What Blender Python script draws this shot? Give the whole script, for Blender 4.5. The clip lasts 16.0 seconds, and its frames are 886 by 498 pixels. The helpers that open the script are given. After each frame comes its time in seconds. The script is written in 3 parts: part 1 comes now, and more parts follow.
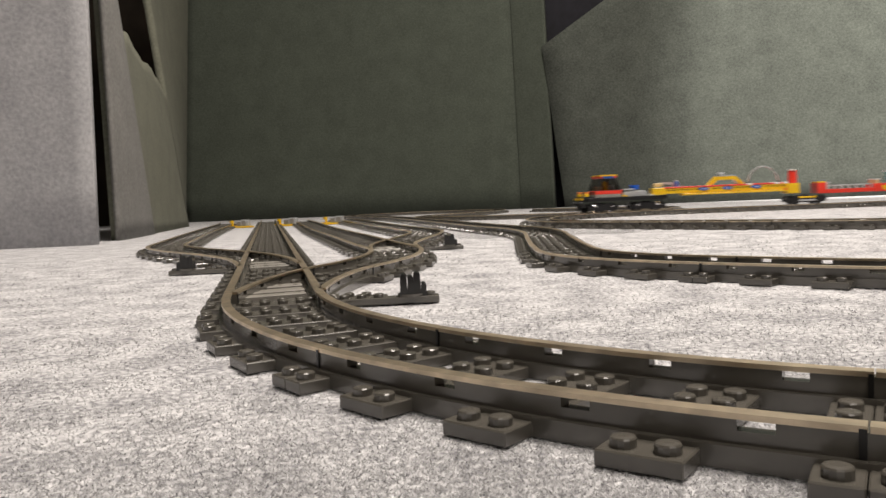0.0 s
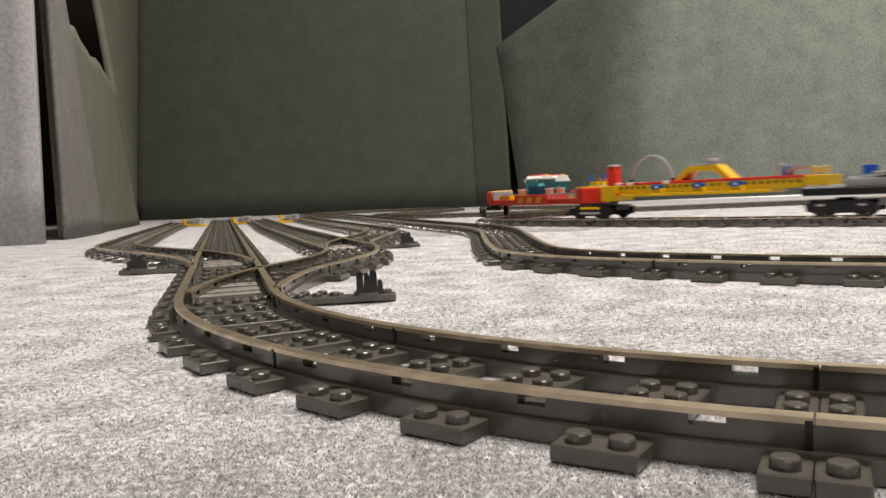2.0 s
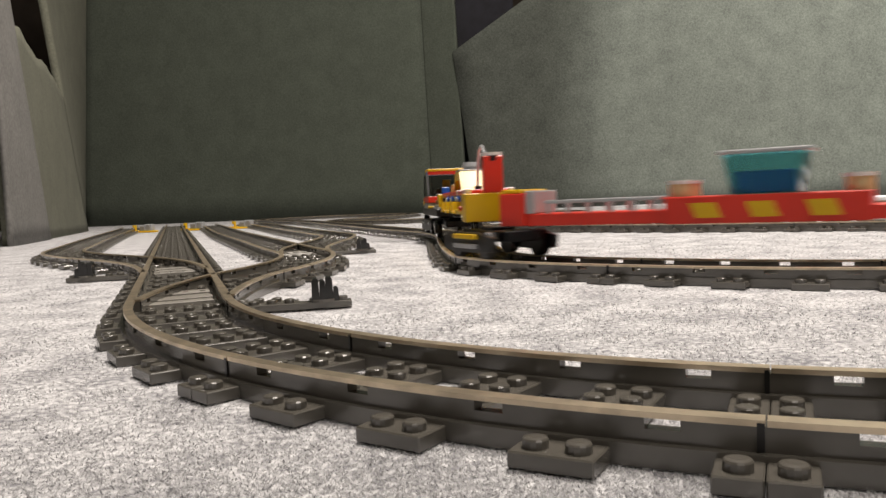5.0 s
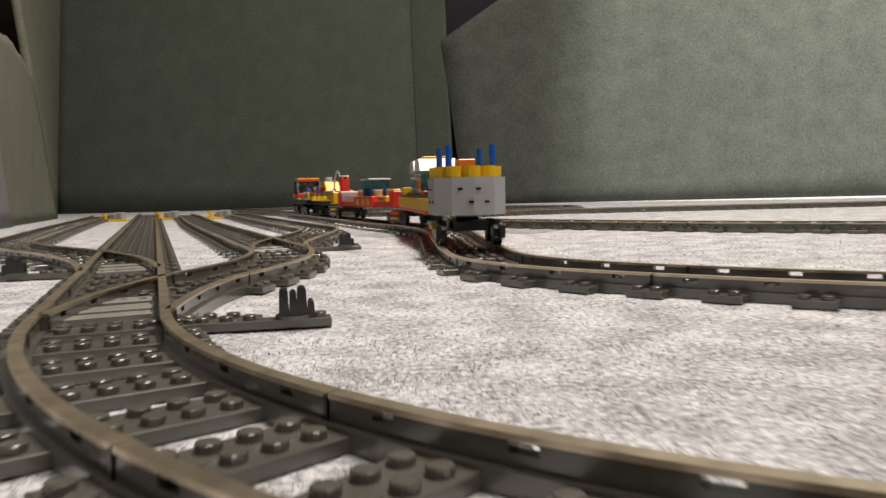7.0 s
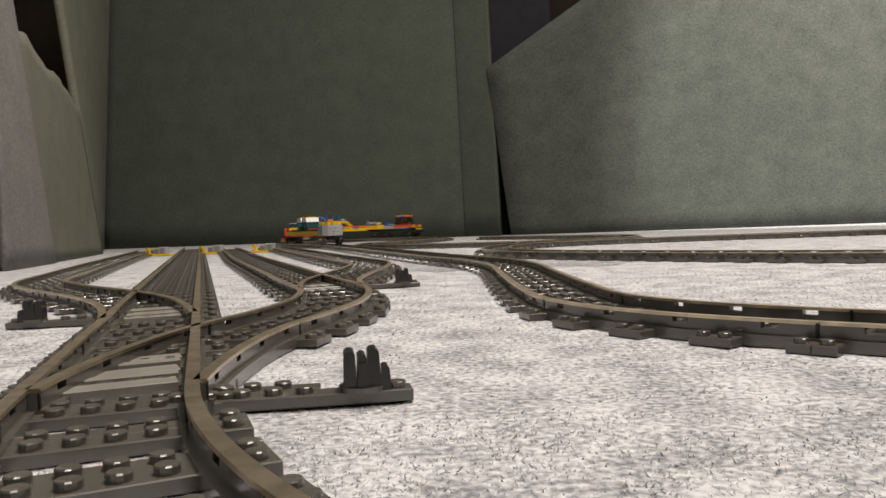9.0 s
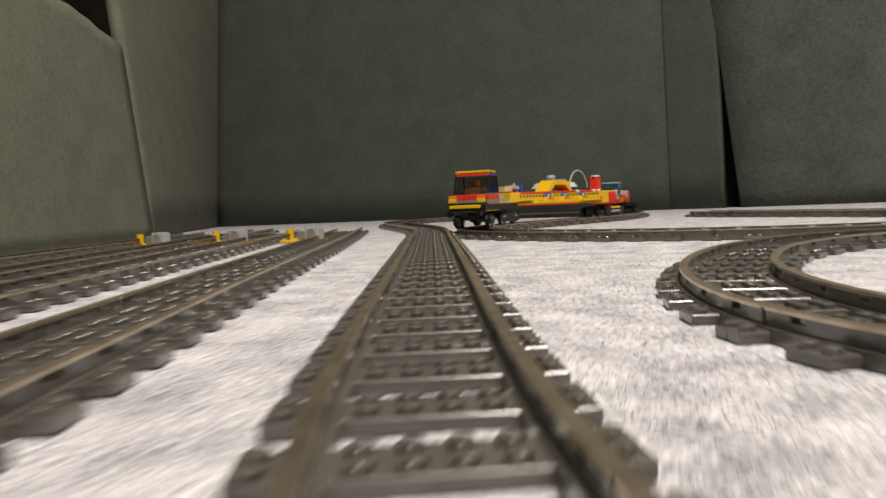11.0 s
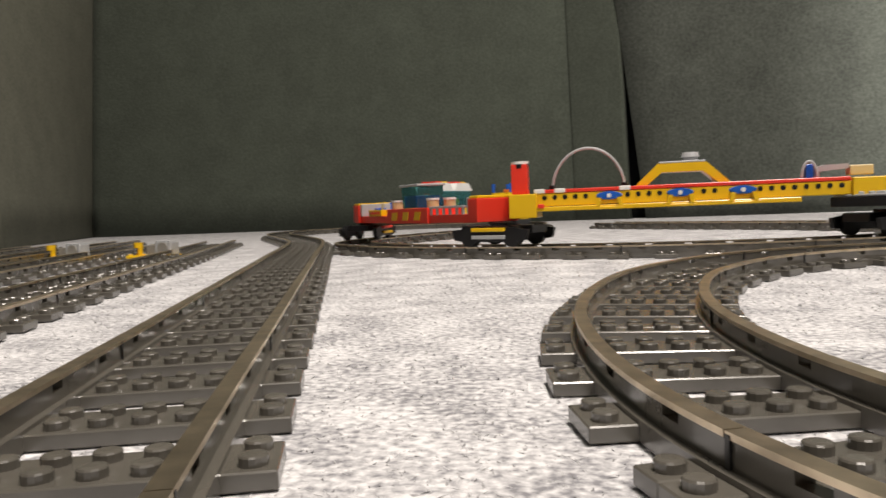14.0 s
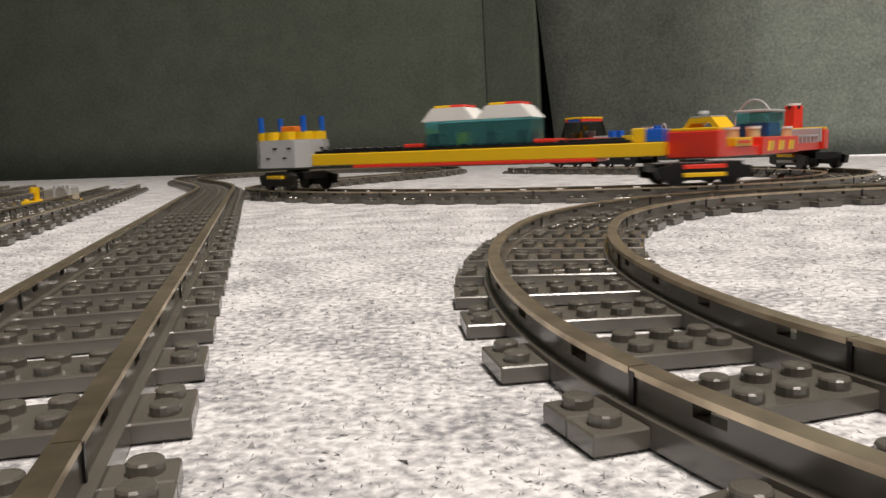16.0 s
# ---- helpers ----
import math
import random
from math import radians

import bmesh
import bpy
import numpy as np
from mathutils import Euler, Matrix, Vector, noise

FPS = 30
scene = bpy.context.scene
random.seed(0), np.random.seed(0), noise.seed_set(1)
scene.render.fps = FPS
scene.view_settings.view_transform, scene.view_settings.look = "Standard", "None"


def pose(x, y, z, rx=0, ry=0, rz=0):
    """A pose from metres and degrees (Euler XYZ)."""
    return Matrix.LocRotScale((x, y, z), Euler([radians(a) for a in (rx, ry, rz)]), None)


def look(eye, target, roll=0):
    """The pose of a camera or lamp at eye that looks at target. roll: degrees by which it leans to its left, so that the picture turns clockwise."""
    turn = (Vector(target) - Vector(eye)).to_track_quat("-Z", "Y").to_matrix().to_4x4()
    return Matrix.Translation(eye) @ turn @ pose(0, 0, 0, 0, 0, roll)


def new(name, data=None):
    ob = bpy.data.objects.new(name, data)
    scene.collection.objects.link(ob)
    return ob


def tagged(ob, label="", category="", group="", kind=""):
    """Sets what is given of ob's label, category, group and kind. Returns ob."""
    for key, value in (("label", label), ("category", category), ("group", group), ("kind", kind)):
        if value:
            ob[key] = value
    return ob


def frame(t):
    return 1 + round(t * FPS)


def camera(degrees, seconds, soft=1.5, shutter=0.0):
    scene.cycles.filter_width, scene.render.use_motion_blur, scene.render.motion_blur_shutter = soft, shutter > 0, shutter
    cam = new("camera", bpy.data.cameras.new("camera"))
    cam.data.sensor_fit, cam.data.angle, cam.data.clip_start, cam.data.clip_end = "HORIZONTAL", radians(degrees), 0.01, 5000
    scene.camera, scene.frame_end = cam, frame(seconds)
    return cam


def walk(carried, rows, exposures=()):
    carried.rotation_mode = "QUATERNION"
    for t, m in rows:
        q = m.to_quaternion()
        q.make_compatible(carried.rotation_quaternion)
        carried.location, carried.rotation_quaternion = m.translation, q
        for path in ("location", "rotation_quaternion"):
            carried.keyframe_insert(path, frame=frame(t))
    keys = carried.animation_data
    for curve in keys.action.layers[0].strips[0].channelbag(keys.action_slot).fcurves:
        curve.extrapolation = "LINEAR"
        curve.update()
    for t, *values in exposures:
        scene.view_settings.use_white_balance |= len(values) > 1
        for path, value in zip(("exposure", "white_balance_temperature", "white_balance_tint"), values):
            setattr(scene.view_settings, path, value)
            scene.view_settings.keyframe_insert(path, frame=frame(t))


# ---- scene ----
# ---------------------------------------------------------------- camera
cam = camera(58.9, 16.0, soft=1.5, shutter=0.4)
PATH = [(0.0, 0.0000, 0.0000, 0.0475, -3.57, 2.45, 4.20),
        (0.5, 0.0000, 0.0000, 0.0475, -3.77, 2.55, 2.06),
        (1.0, 0.0000, 0.0000, 0.0475, -3.89, 2.41, 0.90),
        (1.5, 0.0000, 0.0000, 0.0475, -3.88, 2.34, 1.11),
        (2.0, 0.0000, 0.0000, 0.0475, -3.85, 2.45, 1.01),
        (2.5, 0.0000, 0.0000, 0.0475, -3.82, 2.54, 0.76),
        (3.0, 0.0000, 0.0000, 0.0475, -3.72, 2.59, -0.00),
        (3.5, 0.0000, 0.0000, 0.0475, -3.64, 2.60, -0.97),
        (4.0, 0.0000, 0.0000, 0.0475, -3.62, 2.59, -1.81),
        (5.6, 0.0000, 0.0040, 0.0475, -3.55, 2.30, -2.30),
        (6.5, 0.0000, 0.0350, 0.0465, -3.57, 1.75, -2.64),
        (7, -0.0060, 0.0850, 0.0462, -4.10, 1.40, -3.37),
        (7.5, -0.0180, 0.1500, 0.0460, -4.21, 1.40, -5.52),
        (8, -0.0200, 0.1520, 0.0460, -4.00, 2.11, -4.79),
        (8.5, -0.0220, 0.1540, 0.0460, -2.82, 3.00, -2.81),
        (9, -0.0220, 0.1560, 0.0460, -1.75, 2.09, -0.37),
        (9.6, -0.0180, 0.2050, 0.0458, -1.70, 2.30, 2.00),
        (11.5, 0.0360, 1.0700, 0.0420, -3.76, 2.58, 16.77),
        (12.0, 0.0360, 1.0700, 0.0420, -3.80, 2.67, 15.84),
        (12.5, 0.0360, 1.0700, 0.0420, -3.38, 2.57, 14.60),
        (13.0, 0.0360, 1.0700, 0.0420, -2.93, 2.40, 13.80),
        (13.5, 0.0360, 1.0700, 0.0420, -2.49, 2.38, 12.73),
        (14.0, 0.0360, 1.0700, 0.0420, -2.92, 2.32, 8.36),
        (14.5, 0.0360, 1.0700, 0.0420, -4.68, 2.08, 4.85),
        (15.0, 0.0360, 1.0700, 0.0420, -5.89, 1.94, 2.73),
        (15.5, 0.0360, 1.0700, 0.0420, -6.84, 1.91, 1.20),
        (16.0, 0.0360, 1.0700, 0.0420, -7.18, 2.01, 2.14)]
walk(cam, [(t, pose(x, y, z, 90 + pi_, ro, ya)) for t, x, y, z, pi_, ro, ya in PATH],
     [(0.0, 0.0), (4.2, 0.03), (6.5, 0.02), (7.0, -0.15), (9.2, -0.25), (11.5, 0.0), (14.0, 0.03), (16.0, -0.12)])

# ---------------------------------------------------------------- light
world = bpy.data.worlds.new("world")
scene.world = world
world.use_nodes = True
world.node_tree.nodes["Background"].inputs[0].default_value = (0.75, 0.80, 0.86, 1)
world.node_tree.nodes["Background"].inputs[1].default_value = 0.05
scene.view_settings.exposure = 0.0


def ceiling_lamp(x, y, z, sx, sy, power, target):
    data = bpy.data.lights.new("ceiling_lamp", "AREA")
    data.shape, data.size, data.size_y, data.energy = "RECTANGLE", sx, sy, power
    data.color = (1.0, 0.90, 0.815)
    ob = new("ceiling_lamp", data)
    ob.matrix_world = look((x, y, z), target)
    return ob


ceiling_lamp(0.52, 1.10, 2.5, 1.2, 0.3, 90, (0.45, 1.10, 0))
ceiling_lamp(0.75, -0.8, 2.5, 1.2, 0.3, 34, (0.4, 0.4, 0))
# Added spot without a visible source: brightens the right part of wall_right.
spot = bpy.data.lights.new("added_wall_spot", "SPOT")
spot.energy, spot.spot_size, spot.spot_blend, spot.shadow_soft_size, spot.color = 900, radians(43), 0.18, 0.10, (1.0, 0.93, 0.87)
new("added_wall_spot", spot).matrix_world = look((2.0, 0.9, 2.3), (1.74, 2.68, 0.95))

# ---------------------------------------------------------------- materials


def mat(name, color, rough=0.5, metal=0.0, noise_scale=0, var=0.15, bump=0.0, trans=0.0, alt=None, coat=0.0, edges=(0.35, 0.65)):
    m = bpy.data.materials.new(name)
    m.use_nodes = True
    nt = m.node_tree
    b = nt.nodes["Principled BSDF"]
    b.inputs["Base Color"].default_value = (*color, 1)
    b.inputs["Roughness"].default_value = rough
    b.inputs["Metallic"].default_value = metal
    b.inputs["Transmission Weight"].default_value = trans
    b.inputs["Coat Weight"].default_value = coat
    if noise_scale:
        co = nt.nodes.new("ShaderNodeTexCoord")
        n1 = nt.nodes.new("ShaderNodeTexNoise")
        n1.inputs["Scale"].default_value = noise_scale
        n1.inputs["Detail"].default_value = 6
        n2 = nt.nodes.new("ShaderNodeTexNoise")
        n2.inputs["Scale"].default_value = noise_scale * 0.09
        n2.inputs["Detail"].default_value = 3
        mix = nt.nodes.new("ShaderNodeMath")
        mix.operation = "MULTIPLY_ADD"
        mix.inputs[1].default_value = 0.65
        half = nt.nodes.new("ShaderNodeMath")
        half.operation = "MULTIPLY"
        half.inputs[1].default_value = 0.35
        ramp = nt.nodes.new("ShaderNodeValToRGB")
        lo = alt or tuple(c * (1 - var) for c in color)
        hi = tuple(min(1, c * (1 + var)) for c in color)
        ramp.color_ramp.elements[0].position, ramp.color_ramp.elements[1].position = edges
        ramp.color_ramp.elements[0].color, ramp.color_ramp.elements[1].color = (*lo, 1), (*hi, 1)
        for n in (n1, n2):
            nt.links.new(co.outputs["Object"], n.inputs["Vector"])
        nt.links.new(n2.outputs["Fac"], half.inputs[0])
        nt.links.new(n1.outputs["Fac"], mix.inputs[0])
        nt.links.new(half.outputs[0], mix.inputs[2])
        nt.links.new(mix.outputs[0], ramp.inputs["Fac"])
        nt.links.new(ramp.outputs["Color"], b.inputs["Base Color"])
        if bump:
            bp = nt.nodes.new("ShaderNodeBump")
            bp.inputs["Strength"].default_value = bump
            bp.inputs["Distance"].default_value = 0.001
            nt.links.new(n1.outputs["Fac"], bp.inputs["Height"])
            nt.links.new(bp.outputs["Normal"], b.inputs["Normal"])
    return m


M_CARPET = mat("grey_carpet", (0.58, 0.58, 0.585), 0.95, 0, 450, 0.25, 0.6, alt=(0.22, 0.22, 0.235), edges=(0.38, 0.60))
# These two felts hold the shade at the back as a darker colour.
M_WALL = mat("shaded_green_felt", (0.070, 0.083, 0.064), 0.95, 0, 160, 0.12, 0.8, alt=(0.051, 0.060, 0.046))
M_WALL_R = mat("shaded_grey_felt", (0.076, 0.086, 0.072), 0.95, 0, 160, 0.15, 0.8, alt=(0.044, 0.050, 0.042))
M_CEIL = mat("hall_ceiling", (0.35, 0.34, 0.32), 0.9, 0, 5, 0.1)
M_TRACK_PALE = mat("worn_grey_plastic", (0.26, 0.245, 0.215), 0.35, 0, 80, 0.2, 0.05)
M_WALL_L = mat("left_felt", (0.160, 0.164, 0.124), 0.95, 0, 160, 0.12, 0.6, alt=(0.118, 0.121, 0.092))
M_WALL_LIT = mat("lit_fold_felt", (0.205, 0.202, 0.190), 0.95, 0, 160, 0.12, 0.6, alt=(0.150, 0.147, 0.140))
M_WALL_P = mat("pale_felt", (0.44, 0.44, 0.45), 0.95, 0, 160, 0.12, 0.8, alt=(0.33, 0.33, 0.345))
# Darkness of the unlit hall as a dark brown; the torn flap shares it.
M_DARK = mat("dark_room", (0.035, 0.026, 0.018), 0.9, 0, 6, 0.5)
M_GAP_DARK = mat("gap_dark", (0.008, 0.008, 0.012), 0.9, 0, 30, 0.4)
M_TRACK = mat("dark_grey_plastic", (0.100, 0.093, 0.079), 0.23, 0, 60, 0.18, 0.05)
M_METAL = mat("worn_rail_metal", (0.67, 0.565, 0.42), 0.36, 1.0, 140, 0.25, 0.1)
M_KNOB = mat("glossy_dark_plastic", (0.022, 0.022, 0.022), 0.16, 0, 60, 0.2)
M_BLACK = mat("black_plastic", (0.005, 0.005, 0.006), 0.34, 0, 40, 0.2)
M_RED = mat("red_plastic", (0.78, 0.045, 0.025), 0.28, 0, 30, 0.06)
M_YELLOW = mat("yellow_plastic", (0.80, 0.50, 0.01), 0.28, 0, 30, 0.06)
M_BLUE = mat("blue_plastic", (0.01, 0.10, 0.52), 0.28, 0, 30, 0.06)
M_GREY = mat("light_grey_plastic", (0.42, 0.43, 0.44), 0.32, 0, 30, 0.06)
M_WHITE = mat("white_plastic", (0.82, 0.82, 0.80), 0.3, 0, 30, 0.04)
M_TAN = mat("tan_plastic", (0.62, 0.50, 0.26), 0.35, 0, 30, 0.06)
M_CHROME = mat("chrome", (0.80, 0.80, 0.82), 0.18, 1.0)
M_SMOKE = mat("smoked_glass", (0.58, 0.56, 0.55), 0.03, 0, trans=1.0)
M_TEAL = mat("teal_clear_plastic", (0.16, 0.52, 0.55), 0.08, 0, trans=0.85)
M_FIGURE = mat("figure_plastic", (0.80, 0.42, 0.02), 0.35, 0, 30, 0.06)
M_ORANGE = mat("orange_plastic", (0.75, 0.20, 0.02), 0.3, 0, 30, 0.06)

M_TRACK.node_tree.nodes["Principled BSDF"].inputs["Specular IOR Level"].default_value = 1.0
for clear, ior in ((M_SMOKE, 1.06), (M_TEAL, 1.15)):
    clear.node_tree.nodes["Principled BSDF"].inputs["IOR"].default_value = ior


def pile_material():
    """Carpet fibres, each its own shade of grey."""
    m = bpy.data.materials.new("carpet_fibre")
    m.use_nodes = True
    nt = m.node_tree
    b = nt.nodes["Principled BSDF"]
    b.inputs["Roughness"].default_value = 0.95
    geo = nt.nodes.new("ShaderNodeNewGeometry")
    ramp = nt.nodes.new("ShaderNodeValToRGB")
    for at, c in ((0.0, (0.24, 0.24, 0.25)), (0.25, (0.46, 0.46, 0.465)), (0.5, (0.59, 0.59, 0.595))):
        e = ramp.color_ramp.elements[0] if at == 0 else ramp.color_ramp.elements.new(at)
        e.color = (*c, 1)
    ramp.color_ramp.elements[-1].color = (0.86, 0.86, 0.87, 1)
    nt.links.new(geo.outputs["Random Per Island"], ramp.inputs["Fac"])
    nt.links.new(ramp.outputs["Color"], b.inputs["Base Color"])
    thin = nt.nodes.new("ShaderNodeBsdfTranslucent")
    both = nt.nodes.new("ShaderNodeMixShader")
    both.inputs[0].default_value = 0.5
    nt.links.new(ramp.outputs["Color"], thin.inputs["Color"])
    nt.links.new(b.outputs[0], both.inputs[1])
    nt.links.new(thin.outputs[0], both.inputs[2])
    nt.links.new(both.outputs[0], nt.nodes["Material Output"].inputs["Surface"])
    return m


M_FIBRE = pile_material()

# ---------------------------------------------------------------- mesh tools


def part(name, bm, material, parent, label=""):
    me = bpy.data.meshes.new(name)
    bm.to_mesh(me)
    bm.free()
    if material:
        me.materials.append(material)
    ob = new(name, me)
    ob.parent = parent
    if label:
        ob["label"] = label
    return ob


def shared(name, me, parent, m=None):
    ob = new(name, me)
    ob.parent = parent
    if m is not None:
        ob.matrix_basis = m
    return ob


def thing(name, label, category, group="", kind="", at=None):
    ob = new(name)
    ob.empty_display_size = 0.02
    if at is not None:
        ob.matrix_basis = at
    return tagged(ob, label, category, group, kind)


def box(bm, x0, x1, y0, y1, z0, z1, bev=0.0003):
    r = bmesh.ops.create_cube(bm, size=1, matrix=Matrix.Translation(((x0 + x1) / 2, (y0 + y1) / 2, (z0 + z1) / 2)) @ Matrix.Diagonal((x1 - x0, y1 - y0, z1 - z0, 1)))
    if bev:
        edges = list({e for v in r["verts"] for e in v.link_edges})
        bmesh.ops.bevel(bm, geom=edges, offset=bev, segments=1, affect="EDGES")


def cyl(bm, x, y, z0, z1, r, n=12, axis="Z", r2=None):
    rot = {"Z": Matrix.Identity(4), "X": Matrix.Rotation(radians(90), 4, "Y"), "Y": Matrix.Rotation(radians(-90), 4, "X")}[axis]
    mid = (z0 + z1) / 2
    loc = {"Z": (x, y, mid), "X": (mid, x, y), "Y": (x, mid, y)}[axis]
    bmesh.ops.create_cone(bm, cap_ends=True, segments=n, radius1=r, radius2=r if r2 is None else r2, depth=z1 - z0, matrix=Matrix.Translation(loc) @ rot)


def prism(bm, pts, y0, y1):
    """A solid with an outline in x and z, from y0 to y1."""
    a = [bm.verts.new((x, y0, z)) for x, z in pts]
    b = [bm.verts.new((x, y1, z)) for x, z in pts]
    n = len(pts)
    bm.faces.new(a)
    bm.faces.new(b[::-1])
    for i in range(n):
        bm.faces.new((a[(i + 1) % n], a[i], b[i], b[(i + 1) % n]))
    bmesh.ops.recalc_face_normals(bm, faces=bm.faces)


def tube(bm, pts, r, n=10):
    """A round hose along points that lie in one upright plane."""
    pts = [Vector(p) for p in pts]
    rings = []
    for i, p in enumerate(pts):
        d = (pts[min(i + 1, len(pts) - 1)] - pts[max(i - 1, 0)]).normalized()
        u = Vector((0, 1, 0))
        v = d.cross(u).normalized()
        rings.append([bm.verts.new(p + (u * math.cos(k * 2 * math.pi / n) + v * math.sin(k * 2 * math.pi / n)) * r) for k in range(n)])
    for a, b in zip(rings, rings[1:]):
        for k in range(n):
            f = bm.faces.new((a[k], a[(k + 1) % n], b[(k + 1) % n], b[k]))
            f.smooth = True
    bm.faces.new(rings[0])
    bm.faces.new(rings[-1][::-1])
    bmesh.ops.recalc_face_normals(bm, faces=bm.faces)


PLATE = 0.0032


def studs(bm, xs, ys, z, n=12):
    for x in xs:
        for y in ys:
            cyl(bm, x, y, z, z + 0.0014, 0.0024, n)
            cyl(bm, x, y, z + 0.0014, z + 0.00172, 0.0024, n, r2=0.00215)
            cyl(bm, x, y, z + 0.00172, z + 0.00185, 0.00215, n, r2=0.0013)


# ---------------------------------------------------------------- path tools


def spline(pts, step=0.004):
    """Points at even steps along a smooth curve through pts."""
    p = [np.array(q, float) for q in pts]
    p = [2 * p[0] - p[1], *p, 2 * p[-1] - p[-2]]
    out = []
    for i in range(1, len(p) - 2):
        a, b, c, d = p[i - 1:i + 3]
        ta, tb, tc = (max(np.linalg.norm(v), 1e-6) ** 0.5 for v in (b - a, c - b, d - c))
        t0, t1, t2, t3 = 0, ta, ta + tb, ta + tb + tc
        for k in range(60):
            t = t1 + (t2 - t1) * k / 60
            a1 = (t1 - t) / t1 * a + t / t1 * b
            a2 = (t2 - t) / (t2 - t1) * b + (t - t1) / (t2 - t1) * c
            a3 = (t3 - t) / (t3 - t2) * c + (t - t2) / (t3 - t2) * d
            b1 = (t2 - t) / t2 * a1 + t / t2 * a2
            b2 = (t3 - t) / (t3 - t1) * a2 + (t - t1) / (t3 - t1) * a3
            out.append((t2 - t) / (t2 - t1) * b1 + (t - t1) / (t2 - t1) * b2)
    out.append(p[-2])
    return even(np.array(out), step)


def even(pts, step):
    seg = np.linalg.norm(np.diff(pts, axis=0), axis=1)
    s = np.concatenate([[0], np.cumsum(seg)])
    q = np.arange(0, s[-1], step)
    return np.stack([np.interp(q, s, pts[:, i]) for i in (0, 1)], 1)


class Route:
    def __init__(self, pts, step=0.004):
        self.p, self.step = pts, step
        self.length = (len(pts) - 1) * step

    def at(self, s):
        i = max(0, min(len(self.p) - 2, int(s / self.step)))
        f = s / self.step - i
        return self.p[i] * (1 - f) + self.p[i + 1] * f

    def dir(self, s):
        d = self.at(s + 0.004) - self.at(s - 0.004)
        return d / np.linalg.norm(d)

    def angle(self, s):
        d = self.dir(s)
        return math.degrees(math.atan2(d[1], d[0]))


def arc(cx, cy, r, a0, a1, n=60):
    return [(cx + r * math.cos(radians(a0 + (a1 - a0) * i / n)), cy + r * math.sin(radians(a0 + (a1 - a0) * i / n))) for i in range(n + 1)]


# centre lines of the tracks, on the carpet
FRONT = arc(0.2046, 0.431, 0.32, 318, 197.3) + [(-0.1009 - 0.289 * d, 0.3358 + 0.957 * d) for d in (0.08, 0.2, 0.5, 0.9, 1.4, 1.9, 2.1)]
BRANCH_A = [(-0.092, 0.30), (-0.1009, 0.3358), (-0.106, 0.40), (-0.102, 0.46), (-0.090, 0.51), (-0.082, 0.565), (-0.088, 0.64), (-0.122, 0.745), (-0.168, 0.89), (-0.31, 1.33), (-0.45, 1.80), (-0.56, 2.15)]
BRANCH_B = [(-0.080, 0.60), (-0.088, 0.64), (-0.100, 0.72), (-0.098, 0.80), (-0.092, 0.90), (-0.096, 0.99), (-0.125, 1.09), (-0.20, 1.33), (-0.34, 1.80), (-0.45, 2.15)]
BRANCH_L = [(-0.135, 0.45), (-0.158, 0.52), (-0.195, 0.60), (-0.245, 0.672), (-0.322, 0.765), (-0.372, 0.845), (-0.423, 1.0), (-0.485, 1.2), (-0.58, 1.52), (-0.72, 2.0), (-0.80, 2.25)]
SIDE = [(1.55, 1.50), (1.2, 1.53), (0.9, 1.55), (0.6, 1.57), (0.40, 1.585), (0.25, 1.58), (0.155, 1.54), (0.095, 1.46), (0.068, 1.37), (0.062, 1.28), (0.078, 1.19), (0.13, 1.10), (0.225, 0.98), (0.325, 0.872), (0.44, 0.775),
        (0.515, 0.69), (0.55, 0.585), (0.52, 0.47), (0.435, 0.37), (0.32, 0.330), (0.204, 0.362), (0.125, 0.42), (0.073, 0.475), (0.049, 0.527), (0.0435, 0.60), (0.0430, 0.72), (0.0425, 0.86), (0.026, 0.967), (-0.014, 1.09), (-0.09, 1.36), (-0.18, 1.68),
        (-0.28, 2.02), (-0.37, 2.22), (-0.45, 2.39), (-0.49, 2.53), (-0.47, 2.67), (-0.38, 2.76), (-0.25, 2.79), (-0.11, 2.73), (-0.02, 2.60), (-0.01, 2.45), (-0.05, 2.30), (-0.13, 2.15), (-0.185, 2.02), (-0.185, 1.90), (-0.12, 1.80), (0.0, 1.715), (0.13, 1.675), (0.24, 1.68),
        (0.33, 1.73), (0.385, 1.82), (0.385, 1.93), (0.34, 2.05), (0.26, 2.17), (0.16, 2.30), (0.10, 2.40)]
R_FRONT = Route(even(np.array(FRONT), 0.004))
R_A, R_B, R_L, R_SIDE = (Route(spline(q)) for q in (BRANCH_A, BRANCH_B, BRANCH_L, SIDE))


# ---------------------------------------------------------------- ground, walls


